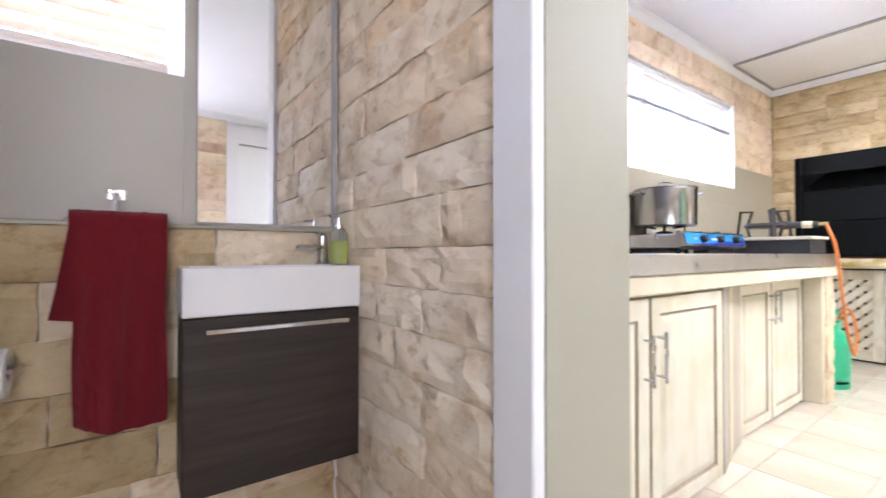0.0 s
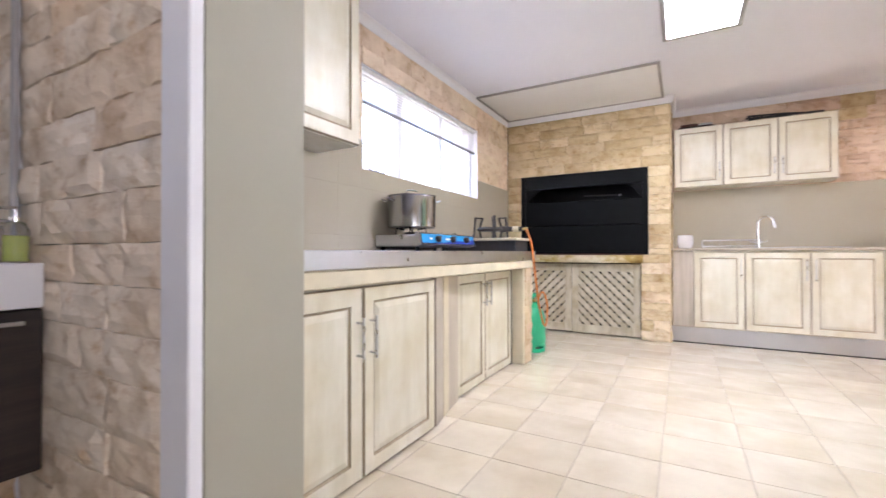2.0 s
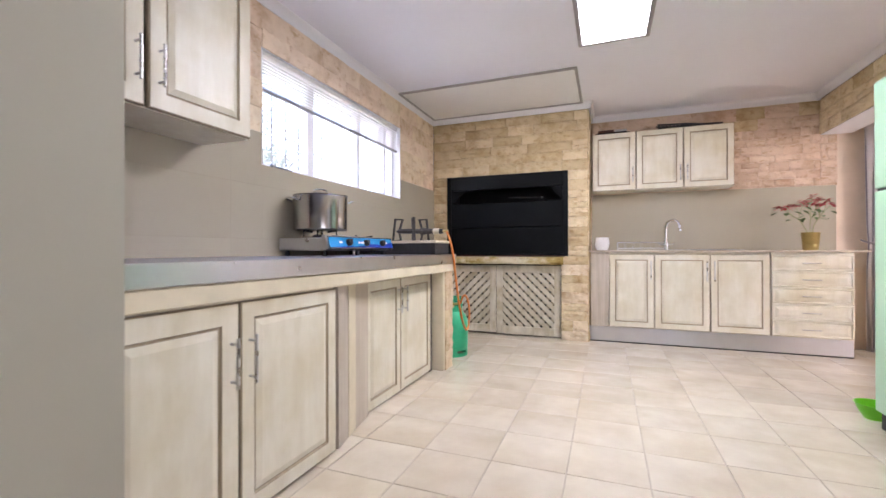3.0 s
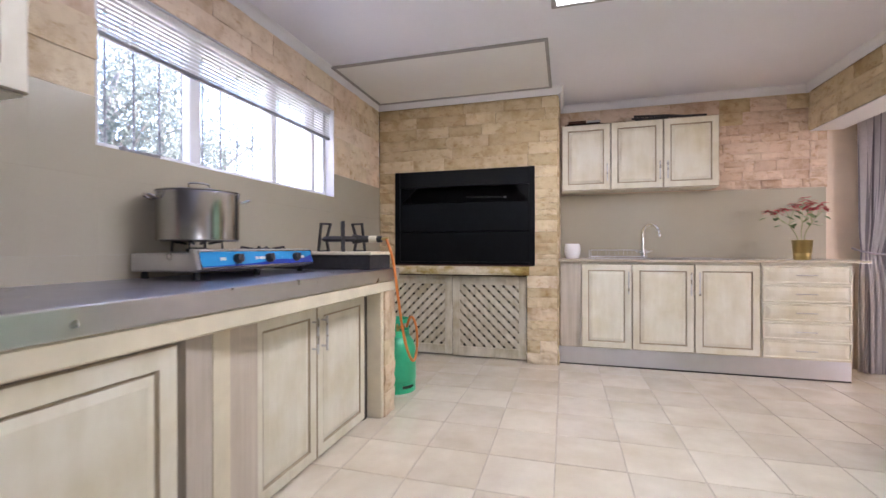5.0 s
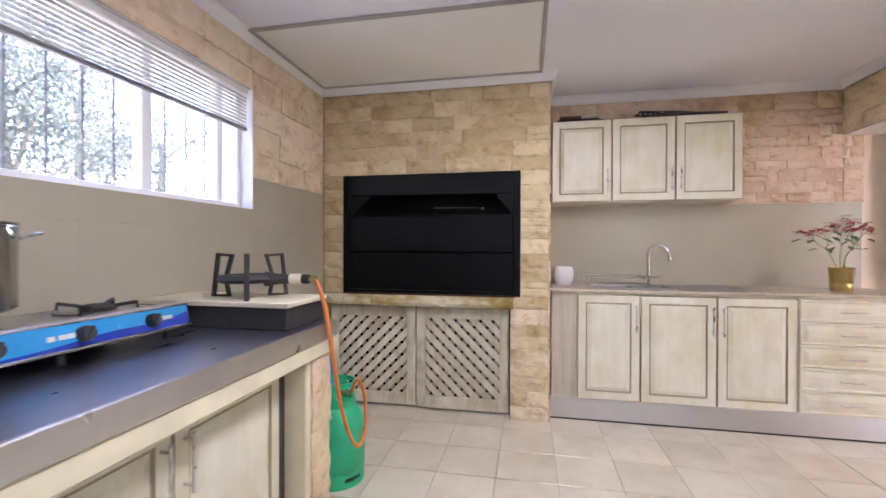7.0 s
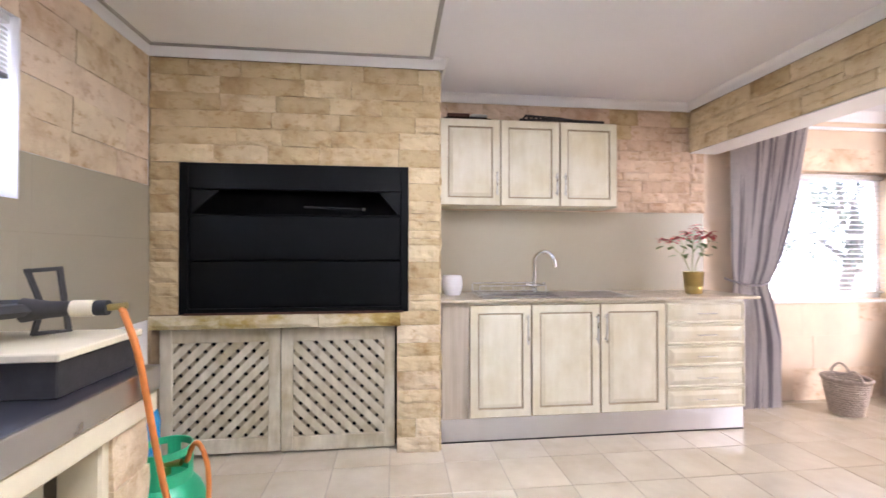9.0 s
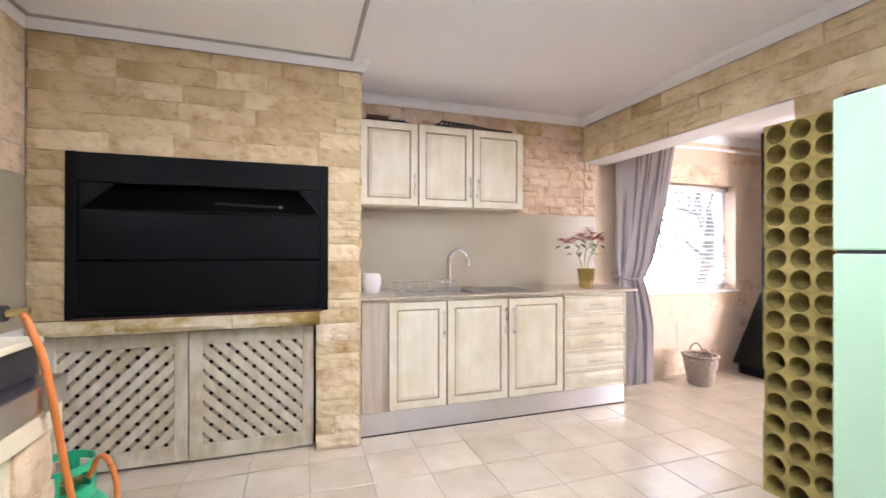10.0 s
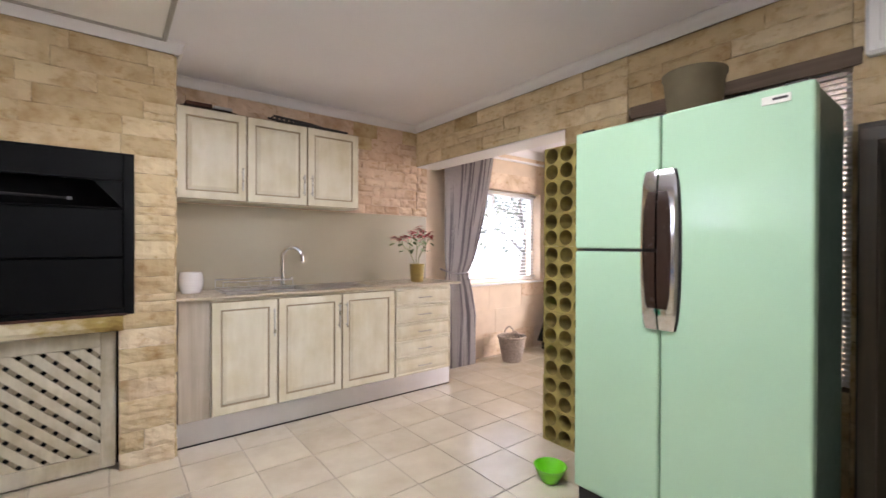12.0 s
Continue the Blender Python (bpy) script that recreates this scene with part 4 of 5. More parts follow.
rack = thing("dish_rack", (4.80, -0.66, WT + 0.006), "thin wire dish rack on the sink", "dish rack")
for z in (WT + 0.02, WT + 0.075):
    part("hoop", tube([(4.69, -0.47, z), (4.69, -0.90, z), (4.95, -0.90, z), (4.95, -0.47, z)], 0.0032, 6, closed=True), CHROME, rack, "", 40)
for k in range(7):
    y = -0.47 - k * 0.0715
    part("wire", tube([(4.69, y, WT + 0.075), (4.69, y, WT + 0.02), (4.95, y, WT + 0.02), (4.95, y, WT + 0.075)], 0.0014, 5), STEEL, rack, "", 40)
for x, y in ((4.69, -0.47), (4.69, -0.90), (4.95, -0.47), (4.95, -0.90)):
    part("foot", tube([(x, y, WT + 0.0065), (x, y, WT + 0.075)], 0.003, 6), STEEL, rack, "", 40)
solid("utensil_jar", lathe([(0, 0), (0.052, 0.0), (0.066, 0.03), (0.072, 0.07), (0.068, 0.115), (0.060, 0.132), (0.056, 0.13), (0.062, 0.1), (0.0, 0.02)], (4.92, -0.325, WT), 32), PORCELAIN, "rounded white ceramic jar on the worktop", "jar", smooth=50, at=(4.92, -0.325, WT))

# plant in a brass pot
P = (4.82, -2.02, WT)
pl = thing("potted_plant", P, "red-leaved plant in a brass pot on the worktop", "plant")
part("pot", lathe([(0, 0), (0.050, 0), (0.053, 0.004), (0.066, 0.150), (0.068, 0.152), (0.063, 0.152), (0.056, 0.03), (0, 0.03)], P, 28), GOLD, pl, "tapered brass pot", 40)
part("soil", lathe([(0, 0.135), (0.060, 0.135), (0.060, 0.125), (0, 0.125)], P, 20), BARK, pl, "dark soil")
rng = random.Random(4)
heads = []
forks = (Vector((0.0, 0.085, 0.27)), Vector((0.01, -0.005, 0.28)), Vector((-0.01, -0.06, 0.29)))
for k, f_ in enumerate(forks):
    low = Vector(P) + Vector((0.01 * math.cos(k), 0.012 * (1 - k), 0.13))
    part("stem", tube(curve([low, (low + Vector(P) + f_) / 2 + Vector((0.01, -0.012 * (1 - k), 0.0)), Vector(P) + f_], 5), 0.0042, 6), STEM, pl, "", 50)
for k, (dx, dy, dz) in enumerate([(0, -0.01, 0.465), (0.02, -0.06, 0.445), (-0.03, -0.10, 0.415), (0, -0.14, 0.385), (0.03, 0.035, 0.43), (-0.02, 0.06, 0.395), (-0.03, -0.03, 0.405), (0.02, -0.08, 0.39), (-0.02, 0.12, 0.385), (-0.03, 0.18, 0.375), (0.0, 0.225, 0.382)]):
    tip = Vector(P) + Vector((dx, dy, dz))
    low = Vector(P) + forks[0 if dy > 0.05 else 1 if dy > -0.05 else 2]
    bend = (low + tip) / 2 + Vector((0.012 * math.cos(k * 2), 0.015 * math.sin(k * 3), -0.012))
    part("stem", tube(curve([low, bend, tip], 5), 0.0027, 6), STEM, pl, "", 50)
    heads.append(tip)


def leaf(c, direction, droop, size, mat, name):
    bm = bmesh.new()
    d = Vector((math.cos(direction), math.sin(direction), droop)).normalized()
    s = d.cross(Vector((0, 0, 1))).normalized()
    n = s.cross(d)
    rows = [(0, 0.02), (0.25, 0.22), (0.5, 0.26), (0.78, 0.15), (1.0, 0.0)]
    mid = [bm.verts.new(c + d * size * t - n * size * 0.10 * t * t) for t, _ in rows]
    lf = [bm.verts.new(c + d * size * t + s * size * w + n * size * 0.05 * w * 4 - n * size * 0.1 * t * t) for t, w in rows[:-1]]
    rt = [bm.verts.new(c + d * size * t - s * size * w + n * size * 0.05 * w * 4 - n * size * 0.1 * t * t) for t, w in rows[:-1]]
    for side in (lf, rt):
        for i in range(3):
            bm.faces.new((mid[i], mid[i + 1], side[i + 1], side[i]))
        bm.faces.new((mid[3], mid[4], side[3]))
    part(name, bm, mat, pl, "", 60)


for tip in heads:
    for i in range(12):
        leaf(tip + Vector((0, 0, rng.uniform(-0.02, 0.015))), i * 0.53 + rng.uniform(-0.2, 0.2), rng.uniform(-0.35, 0.35), rng.uniform(0.034, 0.062), PETAL, "red_leaf")
    for i in range(2):
        leaf(tip * (1 - 0.22 * i) + (Vector(P) + Vector((0, 0, 0.1))) * 0.22 * i - Vector((0, 0, 0.05)), rng.uniform(0, 6.3), rng.uniform(-0.6, 0.0), rng.uniform(0.05, 0.08), LEAF, "green_leaf")

# wall cabinets above the sink
UX = 4.856
ups = [-0.232, -0.641, -1.054, -1.468]
for i, (a, b) in enumerate(zip(ups, ups[1:])):
    u = thing("wall_cabinet", (UX, (a + b) / 2, 1.478), "limed cream raised-panel wall cabinet over the sink", "cabinet", "wall cabinets over the sink")
    part("body", box(UX, X_BACK - 0.018, b + 0.001, a - 0.001, 1.478, 2.062, 0.001), CREAM, u)
    front(u, pose(UX, a - 0.003, 1.482, 0, 0, -90), a - b - 0.006, 0.576, ((a - b - 0.033, 0.07) if i < 2 else (0.026, 0.07)), 0.15)
ts = thing("tray_stack", (4.96, -0.42, 2.063), "flat dark trays and a steel tin stacked on a wall cabinet", "tray")
for e in ((4.87, 5.06, -0.585, -0.26, 2.063, 2.073), (4.88, 5.05, -0.56, -0.28, 2.0735, 2.084)):
    part("tray", box(*e, 0.002), BROWN, ts, "dark brown tray")
part("tin", box(4.875, 5.0, -0.56, -0.45, 2.0845, 2.103, 0.004), STEEL, ts, "flat steel tin")
part("lid", box(4.875, 5.02, -0.44, -0.29, 2.0845, 2.106, 0.003), RUST, ts, "dark red lid")
tray = bmesh.new()
for k in range(16):
    y = -0.86 - k * 0.033
    s = 1 - k / 18
    tube(curve([(4.86, y, 2.070), (4.93, y + 0.01, 2.078 + 0.045 * s), (5.06, y, 2.082 + 0.055 * s)], 3), 0.006, 6, tray)
for x, z, g in ((4.86, 2.071, 0.0), (4.93, 2.078, 0.045), (5.06, 2.082, 0.055)):
    tube([(x, -0.84, z + g), (x, -1.10, z + g * 0.55 + 0.008), (x, -1.38, z)], 0.008, 6, tray)
solid("grill_basket", tray, IRON, "blackened flat grill basket lying on the wall cabinets", "grill", smooth=40, at=(4.95, -1.1, 2.063))

# ---- worktop under the kitchen window ----
YF = 0.722
solid("worktop_slab", box(0.757, 3.33, YF, Y_WIN - 0.010, 0.728, 0.790, 0.006), SLAB, "cream plastered concrete worktop slab", "worktop", at=(2.0, YF, 0.728))
steel = thing("steel_worktop", (2.0, YF, 0.79), "worn stainless steel sheet over the worktop", "worktop")
part("apron", box(0.757, 3.33, YF - 0.008, YF + 0.004, 0.7905, TOP + 0.001, 0.0045, seg=3), STEEL_LIT, steel, "turned-down steel front edge")
part("top_sheet", box(0.757, 3.33, YF + 0.004, Y_WIN - 0.009, TOP - 0.012, TOP, 0.001), STEELTOP, steel)
part("end_cap", box(3.33, 3.334, YF - 0.002, 0.772, 0.7905, TOP, 0.001), STEELTOP, steel)
solid("worktop_core", box(0.757, 3.329, YF + 0.006, Y_WIN - 0.011, 0.7905, TOP - 0.0125), SLAB, "filled bed under the steel sheet", "worktop", at=(2.0, YF, 0.79))


low = thing("base_cabinet", (1.3, 0.76, 0), "limed cream raised-panel double base cabinet", "cabinet", "base cabinets under the window")
part("body", box(0.83, 1.815, 0.762, Y_WIN - 0.02, 0.0, 0.727), CREAM, low)
front(low, pose(0.84, 0.76, 0.012), 0.437, 0.708, (0.405, 0.44), 0.16, rail=0.066)
front(low, pose(1.285, 0.76, 0.012), 0.518, 0.708, (0.035, 0.44), 0.16, rail=0.055)
filler = thing("timber_board", (2.03, 0.8, 0), "greige wood-grain panel between two base cabinets", "panel")
for name, x0, y0, x1, y1, mat, lab in (("panel", 1.836, 0.750, 1.955, 0.778, GREIGE, ""), ("edge_board", 1.957, 0.776, 2.05, 0.798, SLAB, "pale cream board"),
                                       ("edge_board", 2.052, 0.800, 2.216, 0.828, BOARD, "tan board")):
    bm = bmesh.new()
    a = [bm.verts.new((x, y, 0.0)) for x, y in ((x0, y0), (x1, y1), (x1, 0.90), (x0, 0.90))]
    b = [bm.verts.new((v.co.x, v.co.y, 0.727)) for v in a]
    bm.faces.new(a)
    bm.faces.new(b)
    for k in range(4):
        bm.faces.new((a[k], a[(k + 1) % 4], b[(k + 1) % 4], b[k]))
    part(name, bm, mat, filler, lab)
low2 = thing("base_cabinet", (2.68, 0.86, 0), "limed cream raised-panel double base cabinet set back under the slab", "cabinet", "base cabinets under the window")
part("body", box(2.192, 3.086, 0.852, Y_WIN - 0.02, 0.0, 0.727), CREAM, low2)
front(low2, pose(2.195, 0.85, 0.015), 0.412, 0.70, (0.377, 0.49), 0.16)
front(low2, pose(2.612, 0.85, 0.015), 0.478, 0.70, (0.035, 0.49), 0.16)
pier = setting("wall_worktop_pier", box(3.138, 3.315, 0.748, Y_WIN - 0.012, 0, 0.727, 0.006), SLAB, "plastered pier under the end of the worktop", "pier")
cladding(pier, [(3.165, 3.315, 0.0, 0.727)], lambda u, v, w: (u, 0.748 - w, v), [STONE_LIGHT, STONE_PALE], 14, 0.16, (0.15, 0.3), 0.016, 0.010)
cladding(pier, [(0.748, Y_WIN - 0.02, 0.0, 0.727)], lambda u, v, w: (3.315 + w, u, v), STONE, 15, 0.11, (0.2, 0.4))

# Added dark strip: colours the gap beside the pier as if shaded.
solid("timber_strip", box(3.094, 3.136, 0.838, 0.851, 0.0, 0.726, 0.001), DARKWOOD_AND_SHADE, "dark strip put in for the shade between cabinet and pier", "strip", at=(3.11, 0.88, 0))

# wall cabinet at the end of the window worktop
CY = 1.118
hang = thing("wall_cabinet", (1.2, CY, 1.378), "limed cream raised-panel double wall cabinet", "cabinet")
part("body", box(0.757, 1.682, CY + 0.001, Y_WIN - 0.015, 1.378, 2.24, 0.001), CREAM, hang)
front(hang, pose(0.76, CY, 1.382), 0.455, 0.853, (0.425, 0.075), 0.15, rail=0.06)
front(hang, pose(1.232, CY, 1.382), 0.447, 0.853, (0.035, 0.075), 0.15, rail=0.06)

# Dark strip set in the door gap in place of its shade.
part("seal", box(1.2165, 1.2305, CY - 0.003, CY + 0.0005, 1.385, 2.23), DARKWOOD_AND_SHADE, hang, "dark strip painted in as the shade between the doors")

# raised block at the end of the worktop, with the ring burner on it
blk = thing("raised_block", (3.17, 1.09, TOP), "dark block with a cream tile on top at the worktop's end", "block")
part("block", box(3.045, 3.325, 0.775, Y_WIN - 0.010, TOP + 0.001, 0.938, 0.003), IRON, blk, "dark grimy sides")
part("tile", box(3.03, 3.33, 0.762, Y_WIN - 0.010, 0.939, 0.957, 0.003), SLAB, blk, "cream tile top")
C = Vector((3.185, 1.03, 1.03))
burner = thing("gas_burner", (C.x, C.y, 0.957), "black cast iron ring burner on three legs", "gas burner")
part("ring", lathe([(0.0, -0.012), (0.10, -0.014), (0.115, 0.0), (0.10, 0.016), (0.07, 0.018), (0.06, 0.006), (0.0, 0.006)], C, 28), IRON, burner, "", 40)
for ang in (90, 214, 322):
    a = radians(ang)
    o = Vector((math.cos(a), math.sin(a), 0))
    s = Vector((-math.sin(a), math.cos(a), 0))
    pts = [C + o * 0.072 + Vector((0, 0, 0.092)), C + o * 0.135 + Vector((0, 0, 0.096)), C + o * 0.155 + Vector((0, 0, -0.073)), C + o * 0.085 + Vector((0, 0, -0.068)), C + o * 0.10 + Vector((0, 0, 0.0))]
    bm = bmesh.new()
    for p, q in zip(pts, pts[1:] + pts[:1]):
        d = (q - p).normalized()
        n = d.cross(s)
        ring = [[e + s * i * 0.009 + n * j * 0.005 + d * k * 0.005 for i, j in ((-1, -1), (1, -1), (1, 1), (-1, 1))] for e, k in ((p, -1), (q, 1))]
        v = [[bm.verts.new(x) for x in r] for r in ring]
        for i in range(4):
            bm.faces.new((v[0][i], v[0][(i + 1) % 4], v[1][(i + 1) % 4], v[1][i]))
        bm.faces.new(v[0])
        bm.faces.new(v[1])
    part("leg", bm, IRON, burner)
part("mixer_tube", tube([C + Vector((0.0, -0.08, 0)), C + Vector((0.01, -0.13, 0)), C + Vector((0.02, -0.18, 0))], [0.03, 0.021, 0.018], 14), IRON, burner, "", 40)
part("air_collar", tube([C + Vector((0.02, -0.175, 0)), C + Vector((0.026, -0.222, 0))], 0.021, 14), SLAB, burner, "pale aluminium collar", 40)
part("valve", tube([C + Vector((0.027, -0.22, 0)), C + Vector((0.03, -0.25, 0))], 0.019, 12), RUBBER, burner, "black valve knob", 40)
part("nozzle", tube([C + Vector((0.03, -0.25, 0)), C + Vector((0.036, -0.29, 0.004))], 0.009, 10), GOLD, burner, "brass hose nozzle", 40)

# gas stove with two burners
sv = thing("gas_stove", (2.54, 1.23, TOP), "silver table gas stove with a blue front and three knobs", "gas stove")
part("body", box(2.175, 2.905, 1.075, 1.392, 0.885, 0.958, 0.006), STEEL, sv)
fp = bmesh.new()
q = [(1.073, 0.889), (1.046, 0.896), (1.066, 0.972), (1.09, 0.974), (1.09, 0.889)]
e0 = [fp.verts.new((2.165, y, z)) for y, z in q]
e1 = [fp.verts.new((2.915, y, z)) for y, z in q]
fp.faces.new(e0)
fp.faces.new(e1)
for k in range(5):
    fp.faces.new((e0[k], e0[(k + 1) % 5], e1[(k + 1) % 5], e1[k]))
bmesh.ops.bevel(fp, geom=fp.edges[:], offset=0.003, segments=2, affect="EDGES")
panel = part("front_panel", fp, STEEL, sv, "bright metal surround")
slope = pose(2.175, 1.0435, 0.899, -14.5, 0, 0)
bm = box(0.004, 0.726, -0.002, 0.002, 0.004, 0.066, 0.001)
bm.transform(slope)
part("blue_plate", bm, BLUE, panel, "glossy blue plate")
bm = bmesh.new()
cut = [(0.006 + 0.718 * k / 24, 0.008 + 0.040 * (k / 24) ** 1.6 * (0.8 + 0.2 * math.sin(k * 0.55))) for k in range(25)]
for y in (-0.003, -0.001):
    lo_ = [bm.verts.new((x, y, 0.005)) for x, _ in cut]
    hi_ = [bm.verts.new((x, y, z)) for x, z in cut]
    for k in range(24):
        bm.faces.new((lo_[k], lo_[k + 1], hi_[k + 1], hi_[k]))
bm.transform(slope)
part("print_band", bm, BLUEDARK, panel, "deep blue printed band")
bm = tube([(0.002, -0.003, 0.001), (0.728, -0.003, 0.001), (0.728, -0.003, 0.069), (0.002, -0.003, 0.069)], 0.0042, 8, closed=True)
bm.transform(slope)
part("rim", bm, CHROME, panel, "bright rounded metal rim", 60)
for u, w in ((0.10, 0.03), (0.30, 0.018), (0.325, 0.085), (0.60, 0.06)):
    bm = box(u, u + w, -0.0035, -0.0015, 0.030, 0.042, 0.0005)
    bm.transform(slope)
    part("print_mark", bm, LABEL, panel, "pale printed mark")
for u in (0.19, 0.385, 0.585):
    k = lathe([(0, 0), (0.021, 0), (0.021, 0.012), (0.017, 0.024), (0, 0.025)], (0, 0, 0), 20)
    k.transform(slope @ pose(u, -0.002, 0.034, 90, 0, 0))
    kn = part("knob", k, RUBBER, sv, "black plastic knob", 40)
    g = box(-0.004, 0.004, -0.03, -0.018, -0.018, 0.018, 0.002)
    g.transform(slope @ pose(u, -0.002, 0.034, 0, 35, 0))
    part("grip", g, RUBBER, kn)
for x, y in ((2.21, 1.10), (2.87, 1.10), (2.21, 1.36), (2.87, 1.36), (2.54, 1.10)):
    part("foot", lathe([(0, 0), (0.014, 0), (0.011, 0.03), (0, 0.03)], (x, y, TOP), 12), RUBBER, sv, "rubber foot", 40)
for x, r in ((2.345, 0.085), (2.75, 0.092)):
    c = (x, 1.235, 0.958)
    part("drip_dish", lathe([(0, 0.001), (r * 1.15, 0.001), (r * 1.2, 0.006), (r * 1.05, 0.003), (0, 0.004)], c, 24), STEEL, sv, "shallow steel dish", 40)
    part("burner_head", lathe([(0, 0.003), (r * 0.5, 0.003), (r * 0.5, 0.016), (r * 0.34, 0.022), (0, 0.022)], c, 20), IRON, sv, "black burner head", 40)
    rise = 0.048 if x < 2.4 else 0.026
    for k in range(4):
        a = k * math.pi / 2 + 0.5
        o = Vector((math.cos(a), math.sin(a), 0))
        part("pan_support", tube([Vector(c) + o * r * 1.15 + Vector((0, 0, 0.002)), Vector(c) + o * r * 1.12 + Vector((0, 0, rise)), Vector(c) + o * r * 0.5 + Vector((0, 0, rise - 0.010))], 0.006, 6), IRON, sv, "black pan support")
# stock pot
PC = (2.356, 1.238, 1.006)
pot = thing("stock_pot", PC, "brushed stainless steel stock pot with a lid", "pot")
part("body", lathe([(0, 0), (0.148, 0.0), (0.156, 0.006), (0.157, 0.195), (0.161, 0.2), (0.157, 0.204), (0.152, 0.198), (0.150, 0.02), (0, 0.02)], PC, 56), POTSTEEL, pot, "", 40)
lid = part("lid", lathe([(0.159, 0.204), (0.160, 0.208), (0.12, 0.214), (0.05, 0.222), (0, 0.224), (0, 0.220), (0.15, 0.204)], PC, 48), POTSTEEL, pot, "flat steel lid", 40)
pv = Vector(PC)
part("lid_handle", tube(curve([pv + Vector((-0.035, 0.02, 0.221)), pv + Vector((-0.028, 0.016, 0.245)), pv + Vector((0.028, -0.016, 0.245)), pv + Vector((0.035, -0.02, 0.221))], 5), 0.0045, 8), CHROME, lid, "", 40)
for s in (-1, 1):
    o = Vector((s * 0.86, -s * 0.5, 0))
    t = Vector((-o.y, o.x, 0))
    part("side_handle", tube(curve([pv + o * 0.155 + t * 0.05 + Vector((0, 0, 0.17)), pv + o * 0.19 + t * 0.045 + Vector((0, 0, 0.182)), pv + o * 0.20 + Vector((0, 0, 0.184)), pv + o * 0.19 - t * 0.045 + Vector((0, 0, 0.182)), pv + o * 0.155 - t * 0.05 + Vector((0, 0, 0.17))], 5), 0.005, 8), CHROME, pot, "bent steel handle", 40)
solid("serving_tray", box(-0.10, 0.10, -0.006, 0.006, 0, 0.285, 0.004, m=pose(1.195, 1.345, TOP + 0.003, -8, 2.5, 0)), RED, "red plastic tray leaning on the tiled wall", "tray", at=(1.195, 1.345, TOP))

# ---- gas bottle beside the worktop ----
G = (3.66, 0.868, 0.0)
gb = thing("gas_bottle", G, "green painted gas bottle on the floor beside the worktop", "gas bottle")
part("body", lathe([(0, 0.05), (0.11, 0.05), (0.130, 0.068), (0.134, 0.085), (0.134, 0.262), (0.130, 0.295), (0.115, 0.337), (0.088, 0.372), (0.055, 0.386), (0.03, 0.39), (0, 0.39)], G, 40), GREEN, gb, "", 50)
seg = 36


def slotted_ring(bands, r0, r1):
    """A ring wall about the bottle's axis; bands: z, z, angles at which holes are left."""
    col = bmesh.new()
    for z0, z1, gaps, half_gap, i in [(*band, i) for band in bands for i in range(seg)]:
        a0, a1 = 2 * math.pi * i / seg, 2 * math.pi * (i + 1) / seg
        am = (a0 + a1) / 2
        if gaps and min(abs(am - g) for g in gaps) < half_gap:
            continue
        v = [col.verts.new((G[0] + r * math.cos(a), G[1] + r * math.sin(a), z)) for r in (r0, r1) for a, z in ((a0, z0), (a1, z0), (a1, z1), (a0, z1))]
        for f in ((0, 1, 2, 3), (7, 6, 5, 4), (3, 2, 6, 7), (1, 0, 4, 5), (0, 3, 7, 4), (2, 1, 5, 6)):
            col.faces.new([v[k] for k in f])
    return col


part("foot_ring", slotted_ring(((0.0, 0.03, (), 0), (0.03, 0.05, (0.6, 1.85, 3.1, 4.2, 5.5), 0.3), (0.05, 0.078, (), 0)), 0.131, 0.124), GREEN, gb, "green foot ring with slots")
part("collar", slotted_ring(((0.37, 0.415, (), 0), (0.415, 0.465, (0.9, 2.6, 4.0, 5.6), 0.5), (0.465, 0.49, (), 0)), 0.088, 0.083), GREEN, gb, "green guard collar with hand holes")
part("valve", joined(lathe([(0, 0), (0.02, 0), (0.02, 0.03), (0.012, 0.035), (0.012, 0.06), (0, 0.06)], (G[0], G[1], 0.388), 14), tube([(G[0], G[1], 0.425), (G[0] - 0.01, G[1] - 0.06, 0.432)], 0.012, 10)), GOLD, gb, "brass valve with a dark regulator", 40)
hose = curve([(3.217, 0.752, 1.032), (3.214, 0.738, 1.0), (3.214, 0.712, 0.92), (3.232, 0.699, 0.80), (3.268, 0.694, 0.65), (3.33, 0.690, 0.46), (3.42, 0.688, 0.31), (3.51, 0.688, 0.245), (3.58, 0.692, 0.30), (3.605, 0.70, 0.42), (3.61, 0.725, 0.50), (3.635, 0.76, 0.50), (3.65, 0.79, 0.435)], 7)
solid("gas_hose", tube(hose, 0.0085, 10), ORANGE, "orange rubber hose from the burner to the gas bottle", "hose", smooth=60, at=(3.221, 0.70, 1.03))
B = (3.86, 1.10, 0.0)
bb = thing("gas_bottle", B, "blue gas bottle with a black cap behind the green one", "gas bottle")
part("body", lathe([(0, 0), (0.10, 0.0), (0.105, 0.02), (0.105, 0.50), (0.09, 0.545), (0, 0.55)], B, 32), BLUE, bb, "", 50)
part("cap", lathe([(0, 0.545), (0.075, 0.545), (0.08, 0.56), (0.08, 0.63), (0.06, 0.645), (0, 0.645)], B, 28), RUBBER, bb, "black plastic cap", 40)

# ---- refrigerator ----
f0, f1, fm, fy, ft, fs_, fb = 2.084, 2.920, 2.540, -1.584, 1.697, 1.1745, 0.106
fr = thing("refrigerator", ((f0 + f1) / 2, fy - 0.3, 0), "mint green double-door refrigerator with chrome and brown handles", "refrigerator")
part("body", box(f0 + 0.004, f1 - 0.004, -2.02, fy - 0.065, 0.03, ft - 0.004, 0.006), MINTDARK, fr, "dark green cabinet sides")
doors = {}
